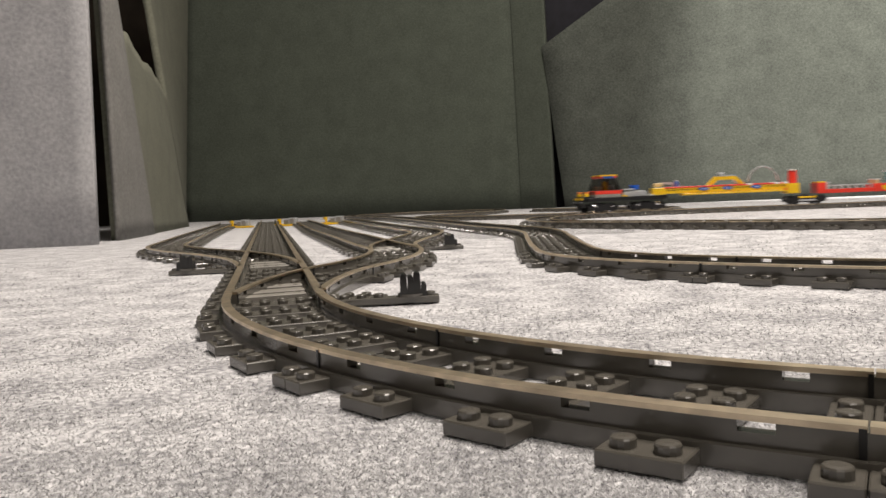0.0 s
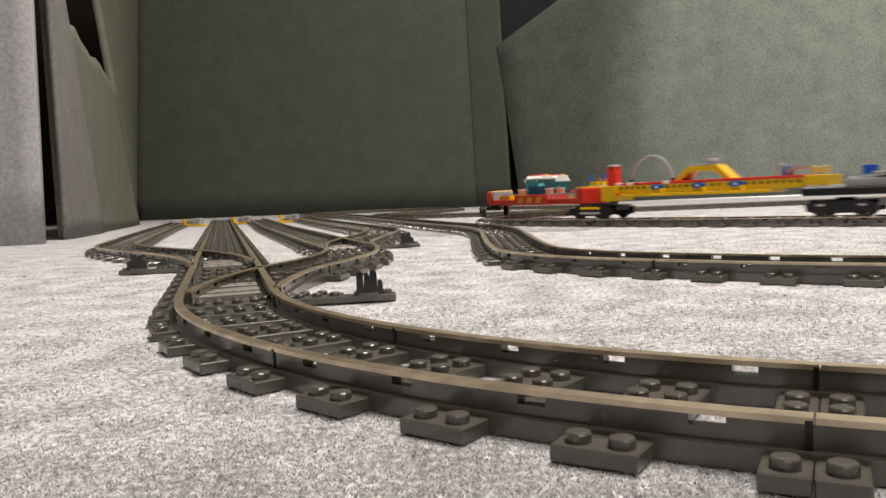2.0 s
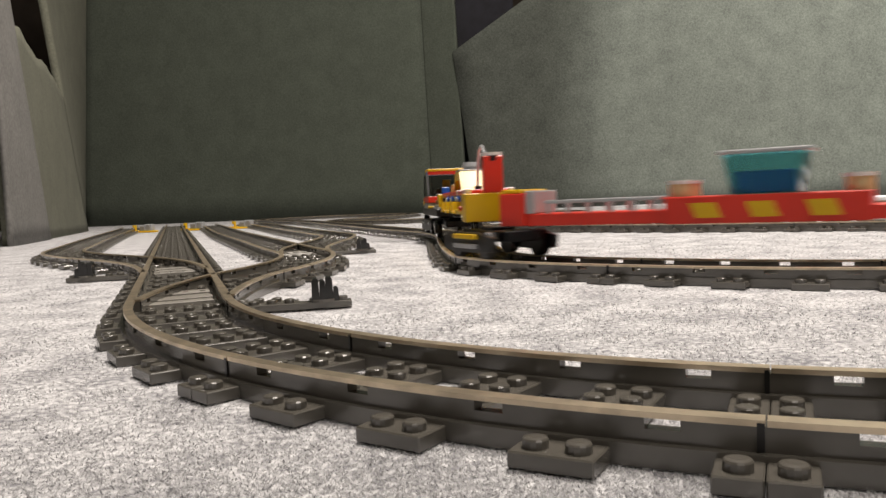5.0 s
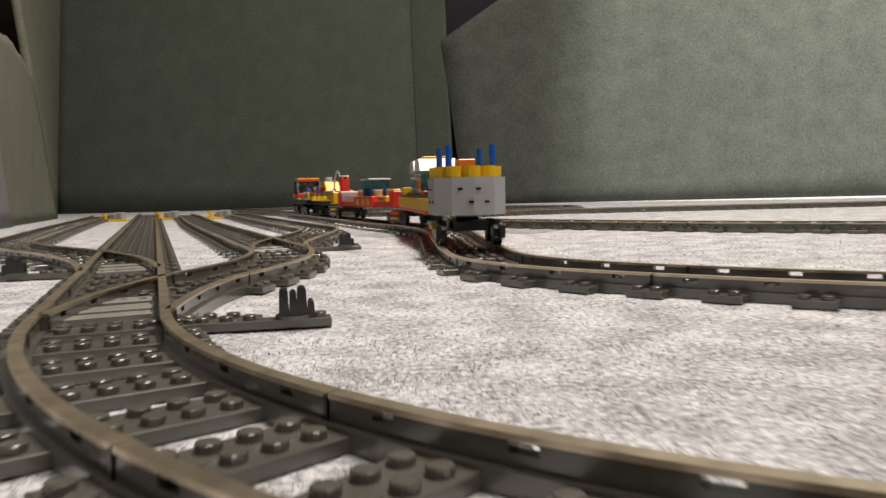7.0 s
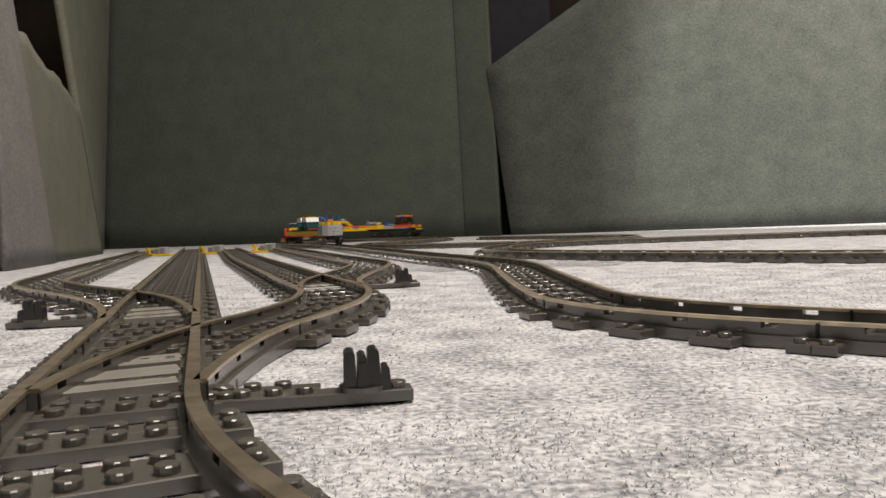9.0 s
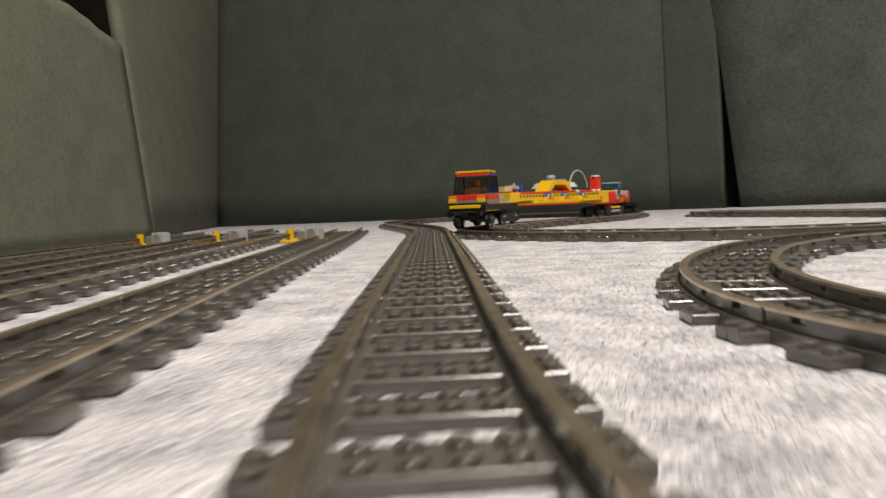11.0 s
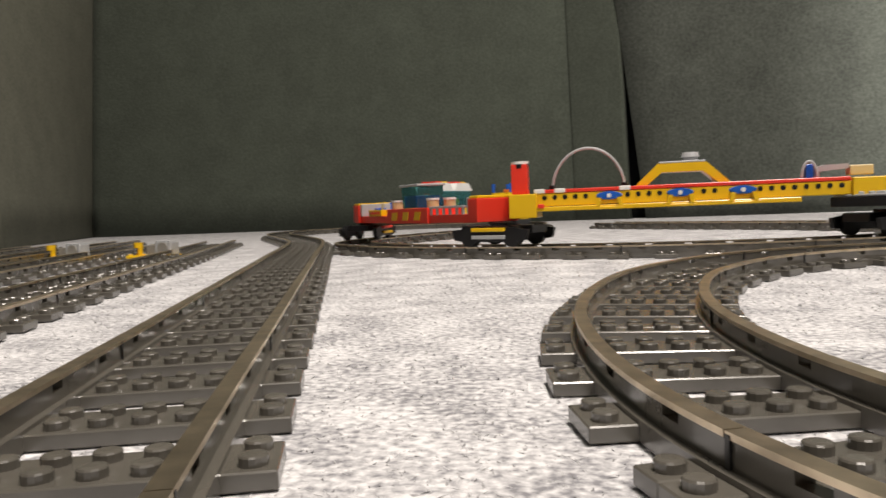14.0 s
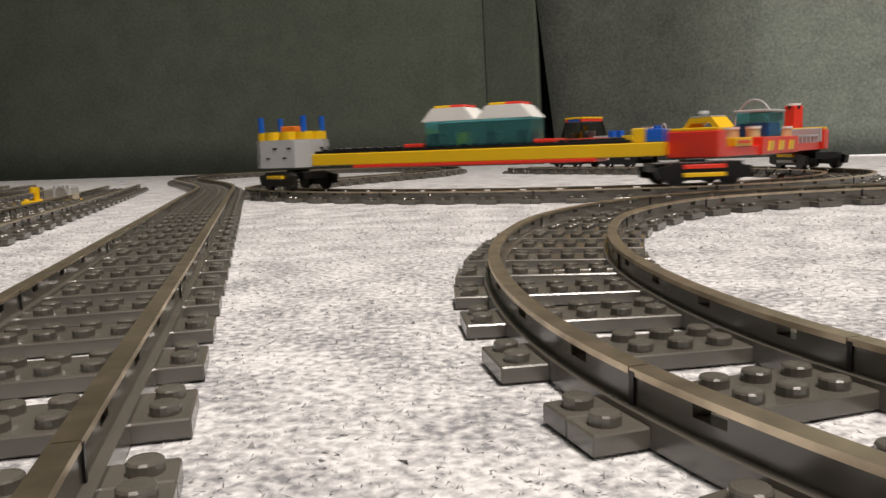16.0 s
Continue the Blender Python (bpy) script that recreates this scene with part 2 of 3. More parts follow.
def carpet():
    bm = bmesh.new()
    bmesh.ops.create_grid(bm, x_segments=140, y_segments=140, size=0.5, matrix=Matrix.Translation((0.1, 0.65, 0)))
    for v in bm.verts:
        v.co.z = 0.0004 * noise.noise(v.co * 60) + 0.0004 * noise.noise(v.co * 170)
        edge = max(abs(v.co.x - 0.1), abs(v.co.y - 0.65))
        if edge > 0.49:
            v.co.z = 0
    ring = [(-0.4, 0.15), (0.6, 0.15), (0.6, 1.15), (-0.4, 1.15)]
    far = [(-1.6, -1.2), (2.4, -1.2), (2.4, 3.3), (-1.6, 3.3)]
    a = [bm.verts.new((x, y, 0)) for x, y in ring]
    b = [bm.verts.new((x, y, 0)) for x, y in far]
    for i in range(4):
        bm.faces.new((a[i], a[(i + 1) % 4], b[(i + 1) % 4], b[i])[::-1])
    skirt = [bm.verts.new((x, y, -0.74)) for x, y in far]
    for i in range(4):
        bm.faces.new((b[i], b[(i + 1) % 4], skirt[(i + 1) % 4], skirt[i]))
    bmesh.ops.recalc_face_normals(bm, faces=bm.faces)
    ob = part("ground", bm, M_CARPET, None)
    tagged(ob, "short-pile mottled light grey carpet under the tracks", "carpet", kind="structure")


carpet()


def fibres():
    """Loose pile standing out of the carpet near the front curve."""
    rng = np.random.default_rng(4)
    spots = []
    for n, ex, ey, near, far, spread in ((260000, 0.0, -0.02, 0.075, 2.2, 0.75), (110000, 0.06, 0.80, 0.10, 1.3, 0.62)):
        r = 1 / rng.uniform(1 / far, 1 / near, n) ** 0.8 * 0.9
        a = rng.uniform(-spread, spread, n)
        spots.append(np.stack([ex + r * np.sin(a), ey + r * np.cos(a), r], 1))
    p = np.concatenate(spots)
    p = p[(p[:, 1] < 2.9) & (p[:, 1] > 0.03) & (np.abs(p[:, 0]) < 1.2)]
    n = len(p)
    x, y = p[:, 0], p[:, 1]
    h, w = rng.uniform(0.0003, 0.0009, n), rng.uniform(0.00022, 0.00060, n)
    near = np.clip(p[:, 2] / 0.45, 0.55, 1.6)
    h, w = h * np.where(p[:, 2] < 0.36, 1.45, 1.0) * near ** 0.5, w * near
    lean, yaw = rng.normal(0, 1, (2, n)) * np.where(p[:, 2] < 0.36, 0.0008, 0.0012), rng.uniform(0, 2 * math.pi, n)
    base = np.stack([x, y, np.full(n, -0.0002)], 1)
    side = np.stack([np.cos(yaw) * w, np.sin(yaw) * w, np.zeros(n)], 1)
    tip = base + np.stack([lean[0], lean[1], h], 1)
    verts = np.stack([base - side, base + side, tip], 1).reshape(-1, 3)
    me = bpy.data.meshes.new("carpet_pile")
    me.from_pydata(verts.tolist(), [], np.arange(3 * n).reshape(-1, 3).tolist())
    me.materials.append(M_FIBRE)
    tagged(new("carpet_pile", me), "fine loose grey fibres standing out of the carpet", "carpet pile", kind="stuff")


fibres()


def panel(name, label, quad, thick, material, parent=None, ragged=0.0):
    """A felt panel: quad is foot a, foot b, top b, top a; its thickness goes away from the place."""
    bm = bmesh.new()
    a, b, c, d = (Vector(q) for q in quad)
    n = (b - a).cross(d - a).normalized() * thick
    nu, nv = 24, 16
    grid = [[None] * (nv + 1) for _ in range(nu + 1)]
    back = [[None] * (nv + 1) for _ in range(nu + 1)]
    for i in range(nu + 1):
        for j in range(nv + 1):
            u, v = i / nu, j / nv
            p = (a * (1 - u) + b * u) * (1 - v) + (d * (1 - u) + c * u) * v
            p.z += ragged * v * (noise.noise(Vector((u * 9, 0.3, 0))) + 0.6 * noise.noise(Vector((u * 31, 1.7, 0))))
            w = 0.006 * noise.noise(p * 2.2) * math.sin(math.pi * u)
            grid[i][j] = bm.verts.new(p + n.normalized() * w)
            back[i][j] = bm.verts.new(p + n.normalized() * w + n)
    for i in range(nu):
        for j in range(nv):
            bm.faces.new((grid[i][j], grid[i + 1][j], grid[i + 1][j + 1], grid[i][j + 1]))
            bm.faces.new((back[i][j + 1], back[i + 1][j + 1], back[i + 1][j], back[i][j]))
    for i in range(nu):
        for j in (0, nv):
            bm.faces.new((grid[i][j], back[i][j], back[i + 1][j], grid[i + 1][j]))
    for j in range(nv):
        for i in (0, nu):
            bm.faces.new((grid[i][j], grid[i][j + 1], back[i][j + 1], back[i][j]))
    bmesh.ops.recalc_face_normals(bm, faces=bm.faces)
    ob = part(name, bm, material, parent)
    for f in ob.data.polygons:
        f.use_smooth = True
    return tagged(ob, label, "wall panel", kind="structure")


panel("wall_back", "grey-green felt-covered panel behind the yard, its shade put into the colour", [(-1.335, 3.2, 0), (0.085, 3.09, 0), (0.055, 3.09, 1.6), (-1.214, 3.2, 1.6)], 0.02, M_WALL)
panel("wall_corner", "narrow grey-green felt strip beside a dark gap", [(0.087, 3.088, 0), (0.212, 3.02, 0), (0.175, 3.02, 1.6), (0.057, 3.088, 1.6)], 0.02, M_WALL)
panel("wall_right", "grey felt panel with a sloping upper edge", [(0.247, 3.02, 0), (2.3, 2.55, 0), (2.3, 2.55, 1.95), (0.178, 3.02, 0.605)], 0.02, M_WALL_R)
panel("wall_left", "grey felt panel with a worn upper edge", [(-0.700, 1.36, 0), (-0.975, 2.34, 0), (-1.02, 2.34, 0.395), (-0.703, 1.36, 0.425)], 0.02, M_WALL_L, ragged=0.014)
# Added sheet: the lit front fold of wall_left, put into a paler colour.
panel("wall_left_lit_fold", "added felt sheet, paler grey for the lit front fold of the worn panel", [(-0.684, 1.345, 0), (-0.762, 1.66, 0), (-0.695, 1.385, 0.60), (-0.686, 1.345, 0.60)], 0.008, M_WALL_LIT)
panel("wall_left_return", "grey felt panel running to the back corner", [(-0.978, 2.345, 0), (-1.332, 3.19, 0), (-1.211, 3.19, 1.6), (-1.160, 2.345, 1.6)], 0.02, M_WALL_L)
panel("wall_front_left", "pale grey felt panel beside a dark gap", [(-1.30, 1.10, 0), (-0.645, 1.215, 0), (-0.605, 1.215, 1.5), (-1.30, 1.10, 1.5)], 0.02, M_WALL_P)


# Added black sheet: gives the open seam the darkness of the void behind.
panel("seam_dark_sheet", "black sheet added behind the open seam for the dark of the gap", [(0.10, 3.125, 0), (0.42, 3.075, 0), (0.42, 3.075, 1.5), (0.10, 3.125, 1.5)], 0.02, M_GAP_DARK)


def torn_edge():
    t = thing("torn_flap", "small torn flap of felt and backing", "flap")
    bm = bmesh.new()
    prism(bm, [(-0.02, 0.03), (0.035, -0.03), (0.046, -0.075), (0.030, -0.055), (0.012, -0.030), (-0.03, 0.0)], -0.004, 0.004)
    part("flap", bm, M_DARK, t)
    t.matrix_basis = pose(-1.012, 2.318, 0.370, 0, 0, 106)


torn_edge()


def room():
    """The mostly unseen hall, added round the display; its darkness is put into the colour."""
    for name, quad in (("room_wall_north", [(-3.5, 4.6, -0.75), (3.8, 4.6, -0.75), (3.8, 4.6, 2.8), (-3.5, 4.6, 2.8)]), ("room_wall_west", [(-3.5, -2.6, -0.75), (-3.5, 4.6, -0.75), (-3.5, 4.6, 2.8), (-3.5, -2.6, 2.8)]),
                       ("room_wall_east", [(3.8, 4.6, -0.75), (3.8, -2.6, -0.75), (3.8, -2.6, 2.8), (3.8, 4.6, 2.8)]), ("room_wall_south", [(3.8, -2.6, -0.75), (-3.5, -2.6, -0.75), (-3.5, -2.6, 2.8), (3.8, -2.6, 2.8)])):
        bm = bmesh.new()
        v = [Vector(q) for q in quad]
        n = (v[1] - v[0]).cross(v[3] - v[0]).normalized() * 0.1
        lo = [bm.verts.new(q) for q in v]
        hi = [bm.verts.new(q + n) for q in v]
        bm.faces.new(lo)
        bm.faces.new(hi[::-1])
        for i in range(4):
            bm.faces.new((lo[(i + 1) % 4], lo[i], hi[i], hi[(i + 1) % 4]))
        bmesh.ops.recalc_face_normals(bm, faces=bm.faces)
        tagged(part(name, bm, M_DARK, None), "dark brown wall added for the unlit hall", "wall", kind="structure")
    for name, z0, z1, m, lab in (("ceiling", 2.8, 2.9, M_CEIL, "plain unseen hall ceiling, added for bounce"), ("floor", -0.85, -0.75, M_DARK, "dark unseen floor added under the table")):
        bm = bmesh.new()
        box(bm, -3.6, 3.9, -2.7, 4.7, z0, z1, 0)
        tagged(part(name, bm, m, None), lab, name, kind="structure")


room()

# ---------------------------------------------------------------- tracks
RAIL = 0.020


def sleeper_mesh(x0, x1, xs):
    bm = bmesh.new()
    box(bm, x0, x1, -0.032, 0.032, 0.0, PLATE, 0.0003)
    studs(bm, xs, (-0.028, -0.012, -0.004, 0.004, 0.012, 0.028), PLATE, 14)
    me = bpy.data.meshes.new("sleeper")
    bm.to_mesh(me)
    bm.free()
    me.materials.append(M_TRACK)
    return me


SLEEPER = sleeper_mesh(-0.0079, 0.0079, (-0.004, 0.004))
HALF_A = sleeper_mesh(0.0001, 0.0079, (0.004,))
HALF_B = sleeper_mesh(-0.0079, -0.0001, (-0.004,))


def strip(bm, route, s0, s1, off, w, z0, z1, step=0.008):
    """A bar that follows the route, off metres to its left."""
    n = max(1, round((s1 - s0) / step))
    rows = []
    for i in range(n + 1):
        s = s0 + (s1 - s0) * i / n
        p, d = route.at(s), route.dir(s)
        nrm = np.array((-d[1], d[0]))
        l, r = p + nrm * (off - w / 2), p + nrm * (off + w / 2)
        rows.append([bm.verts.new((q[0], q[1], z)) for q, z in ((l, z0), (r, z0), (r, z1), (l, z1))])
    for a, b in zip(rows, rows[1:]):
        for k in range(4):
            bm.faces.new((a[k], b[k], b[(k + 1) % 4], a[(k + 1) % 4]))
    bm.faces.new(rows[0][::-1])
    bm.faces.new(rows[-1])


def web_strip(bm, route, s0, s1, off, w, z0, zlow, zhigh, cuts, step=0.008):
    """A rail's web with a notch under its head between each pair of cuts."""
    marks = sorted([(s, 0) for s in np.linspace(s0, s1, max(2, round((s1 - s0) / step)))] + [(c, 1) for c in cuts])
    low, seq = False, []
    for s, cut in marks:
        if cut:
            seq += [(s - 0.00002, zlow if low else zhigh), (s + 0.00002, zhigh if low else zlow)]
            low = not low
        else:
            seq.append((s, zlow if low else zhigh))
    rows = []
    for s, top in seq:
        p, d = route.at(s), route.dir(s)
        nrm = np.array((-d[1], d[0]))
        l, r = p + nrm * (off - w / 2), p + nrm * (off + w / 2)
        rows.append([bm.verts.new((q[0], q[1], z)) for q, z in ((l, z0), (r, z0), (r, top), (l, top))])
    for a, b in zip(rows, rows[1:]):
        for k in range(4):
            bm.faces.new((a[k], b[k], b[(k + 1) % 4], a[(k + 1) % 4]))
    bm.faces.new(rows[0][::-1])
    bm.faces.new(rows[-1])


def section(route, s0, s1, offs=(-RAIL, RAIL), avoid=None, name="track_section", label="dark grey toy track section with studded sleepers and metal-topped rails"):
    t = thing(name, label, "toy track", "tracks on the carpet")
    a, b = s0 - 0.00003, s1 + 0.00003
    n = max(1, round((b - a) / 0.0314))
    for off in offs:
        bm = bmesh.new()
        strip(bm, route, a, b, off, 0.0066, 0.0004, 0.0044)
        bmesh.ops.recalc_face_normals(bm, faces=bm.faces)
        foot = part("rail", bm, M_TRACK, t)
        bm = bmesh.new()
        cuts = [a + (b - a) * (i + 0.5 + e) / n for i in range(n) for e in (-0.092, 0.092)]
        web_strip(bm, route, a, b, off, 0.0030, 0.0043, 0.0067, 0.0087, cuts)
        bmesh.ops.recalc_face_normals(bm, faces=bm.faces)
        part("rail_web", bm, M_TRACK, foot)
        bm = bmesh.new()
        strip(bm, route, a + 0.0002, b - 0.0002, off, 0.0036, 0.0087, 0.0098, 0.005)
        bmesh.ops.recalc_face_normals(bm, faces=bm.faces)
        part("rail_head", bm, M_METAL, foot, "worn brownish metal running surface")
        bm = bmesh.new()
        strip(bm, route, s0 + 0.0002, s0 + 0.0013, off, 0.0038, 0.0045, 0.0093)
        bmesh.ops.recalc_face_normals(bm, faces=bm.faces)
        part("joiner", bm, M_BLACK, foot, "dark rail joiner")
    for i in range(n + 1):
        s = s0 + (s1 - s0) * i / n
        p = route.at(s)
        if avoid is not None and np.min(np.linalg.norm(avoid.p - p, axis=1)) < 0.030:
            continue
        me = HALF_A if i == 0 else HALF_B if i == n else SLEEPER
        shared("sleeper", me, t, pose(p[0], p[1], 0.0003 if avoid is None else 0.0006, 0, 0, route.angle(s)))
    return t


def lay(route, s0, s1, piece=0.1257, **kw):
    n = max(1, round((s1 - s0) / piece))
    for i in range(n):
        section(route, s0 + (s1 - s0) * i / n, s0 + (s1 - s0) * (i + 1) / n, **kw)


# the front curve's joints lie at 221.2 and 243.7 degrees: count sections from there
S_JOINT = radians(318 - 243.7) * 0.32 + 0.004
lay(R_FRONT, S_JOINT - 3 * 0.1257, R_FRONT.length - 0.01)
lay(R_A, 0.05, R_A.length - 0.01, avoid=R_FRONT)
lay(R_B, 0.06, R_B.length - 0.01, avoid=R_A)
lay(R_L, 0.07, R_L.length - 0.01, avoid=R_FRONT)
lay(R_SIDE, 0.02, R_SIDE.length - 0.02)


def switch_plates(route, s0):
    """The flat plates between the rails where two routes part."""
    t = thing("switch_plate", "flat grey frog plates between parting rails", "toy track", "switch plates")
    for k, (a, w, dx) in enumerate(((0.000, 0.009, 0.006), (0.012, 0.005, 0.004), (0.021, 0.010, 0.008), (0.036, 0.005, 0.004), (0.046, 0.008, 0.006))):
        bm = bmesh.new()
        box(bm, -w / 2, w / 2, -0.0155, 0.0155, 0.0, 0.0050 + 0.0003 * (k % 2), 0.0003)
        p = route.at(s0 + a)
        ob = part("plate", bm, M_TRACK_PALE, t)
        ob.matrix_basis = pose(p[0], p[1], 0.0003, 0, 0, route.angle(s0 + a) + dx * 1000)
    return t


def s_near(route, x, y):
    return float(np.argmin(np.linalg.norm(route.p - np.array((x, y)), axis=1))) * route.step


switch_plates(R_FRONT, s_near(R_FRONT, -0.108, 0.372))
switch_plates(R_A, s_near(R_A, -0.100, 0.69))
switch_plates(R_FRONT, s_near(R_FRONT, -0.172, 0.555))

# ---------------------------------------------------------------- switch stands


def switch_stand(x, y, turn, flip=1):
    t = thing("switch_stand", "dark grey switch lever base with a tall split knob", "switch lever", "switch levers", at=pose(x, y, 0.0006, 0, 0, turn))
    bm = bmesh.new()
    box(bm, -0.072, 0.0, -0.008 * flip if flip > 0 else 0, 0.0 if flip > 0 else 0.008, 0, PLATE, 0.0003)
    box(bm, -0.072, -0.024, 0.0 if flip > 0 else -0.008, 0.008 if flip > 0 else 0.0, 0, PLATE, 0.0003)
    part("base_plate", bm, M_TRACK, t)
    for i in range(8):
        bm = bmesh.new()
        studs(bm, (-0.004 - 0.008 * i,), (-0.004 * flip,), PLATE)
        if i not in (1, 2):
            part("stud", bm, M_TRACK, t)
        else:
            bm.free()
    for i in range(4):
        bm = bmesh.new()
        studs(bm, (-0.034 - 0.008 * i,), (0.004 * flip,), PLATE)
        part("stud", bm, M_TRACK, t)
    for k, (dx, w, h) in enumerate(((-0.0163, 0.0030, 0.0106), (-0.0131, 0.0024, 0.0096), (-0.0101, 0.0031, 0.0110), (-0.0070, 0.0022, 0.0062))):
        bm = bmesh.new()
        yc = -0.004 * flip
        top = [(dx + w / 2 * math.cos(q), PLATE + h - w * 0.45 + w * 0.45 * math.sin(q)) for q in np.linspace(0, math.pi, 7)]
        prism(bm, [(dx - w / 2 - 0.0003, PLATE), (dx + w / 2 + 0.0003, PLATE), *top], yc - 0.0042 + 0.0004 * k, yc + 0.0042 - 0.0003 * k)
        part("knob_prong", bm, M_KNOB, t)
    bm = bmesh.new()
    prism(bm, [(-0.0146, PLATE), (-0.0112, PLATE), (-0.0122, PLATE + 0.0075), (-0.0138, PLATE + 0.0075)], -0.004 * flip - 0.0050, -0.004 * flip - 0.0036)
    part("knob_spine", bm, M_KNOB, t, "glossy dark spine of the knob")
    bm = bmesh.new()
    cyl(bm, -0.0131, -0.004 * flip, PLATE - 0.0002, PLATE + 0.0012, 0.0062, 20)
    part("knob_foot", bm, M_TRACK, t)
    return t


switch_stand(-0.031, 0.367, 8)
switch_stand(-0.038, 0.752, 8)
switch_stand(-0.247, 0.566, 190, -1)


def yard_lever(x, y, turn):
    t = thing("yard_lever", "yellow-based yard switch drive with a grey housing", "switch lever", "yard switch drives", at=pose(x, y, 0.0004, 0, 0, turn))
    for name, m, x0, x1, y0, y1, z0, z1 in (("base_plate", M_YELLOW, -0.032, 0.032, -0.010, 0.010, 0, 0.0040), ("housing", M_GREY, 0.004, 0.024, -0.008, 0.008, 0.0041, 0.0180), ("housing_end", M_TRACK_PALE, -0.008, 0.004, -0.006, 0.006, 0.0041, 0.0150)):
        bm = bmesh.new()
        box(bm, x0, x1, y0, y1, z0, z1, 0.0008)
        part(name, bm, m, t)
    for y in (-0.0088, 0.0088):
        bm = bmesh.new()
        cyl(bm, 0.014, 0.0115, y - 0.0008, y + 0.0008, 0.0060, 18, "Y")
        part("housing_disc", bm, M_TRACK_PALE, t, "grey round disc on the housing")
    for x in (0.0065, 0.0115, 0.0165, 0.0215):
        bm = bmesh.new()
        box(bm, x - 0.0012, x + 0.0012, -0.0084, 0.0084, 0.0178, 0.0196, 0.0004)
        part("rib", bm, M_GREY, t)
    bm = bmesh.new()
    studs(bm, (-0.028, -0.012), (-0.006, 0.006), 0.0039)
    part("base_studs", bm, M_YELLOW, t)
    bm = bmesh.new()
    cyl(bm, -0.020, 0, 0.0041, 0.0120, 0.0030, 12)
    cyl(bm, -0.022, 0, 0.0120, 0.0180, 0.0050, 14)
    part("knob", bm, M_YELLOW, t, "yellow round knob")


yard_lever(-0.405, 1.88, -6)
yard_lever(-0.525, 1.90, -6)
yard_lever(-0.645, 1.90, -6)


# ---------------------------------------------------------------- the train: x ahead, z up from the rail's top


def bogie(name, label, half=0.022, strips=(), chrome=False):
    t = thing(name, label, "bogie", "bogies of the toy train")
    bm = bmesh.new()
    box(bm, -half - 0.006, half + 0.006, -0.012, 0.012, 0.0105, 0.0170, 0.0005)
    box(bm, -0.008, 0.008, -0.008, 0.008, 0.0170, 0.0192, 0.0003)
    part("frame", bm, M_BLACK, t)
    for side in (-1, 1):
        bm = bmesh.new()
        y = 0.0215 * side
        prism(bm, [(-half - 0.008, 0.0135), (-half - 0.006, 0.0055), (-half + 0.004, 0.0040), (half - 0.004, 0.0040), (half + 0.006, 0.0055), (half + 0.008, 0.0135), (half * 0.5, 0.0165), (-half * 0.5, 0.0165)], y - 0.0018, y + 0.0018)
        part("side_frame", bm, M_BLACK, t)
        for k, (mm, z) in enumerate(strips):
            bm = bmesh.new()
            box(bm, -half * 0.55, half * 0.55, y + side * 0.0030 - 0.0014, y + side * 0.0030 + 0.0014, z, z + 0.0030, 0.0003)
            part("side_plate", bm, mm, t)
        for x in (-half * 0.72, half * 0.72):
            bm = bmesh.new()
            cyl(bm, x, 0.0086, RAIL * side - 0.002, RAIL * side + 0.0008, 0.0085, 20, "Y")
            cyl(bm, x, 0.0086, RAIL * side - 0.0040 if side > 0 else RAIL * side + 0.0008, RAIL * side - 0.002 if side > 0 else RAIL * side + 0.0040, 0.0086, 20, "Y")
            wheel = part("wheel", bm, M_BLACK, t)
            if chrome:
                bm = bmesh.new()
                y0 = RAIL * side + 0.0010 * side
                bmesh.ops.create_cone(bm, cap_ends=False, segments=24, radius1=0.0083, radius2=0.0072, depth=0.0012, matrix=Matrix.Translation((x, y0 + 0.0012 * side, 0.0086)) @ Matrix.Rotation(radians(90 if side < 0 else -90), 4, "X"))
                part("rim", bm, M_CHROME, wheel, "bright metal wheel rim")
                bm = bmesh.new()
                box(bm, x - 0.004, x + 0.004, y + side * 0.0018 - 0.001, y + side * 0.0018 + 0.001, 0.0105, 0.0135, 0.0006)
                part("axle_box", bm, M_CHROME, t, "bright axle box cover")
    return t


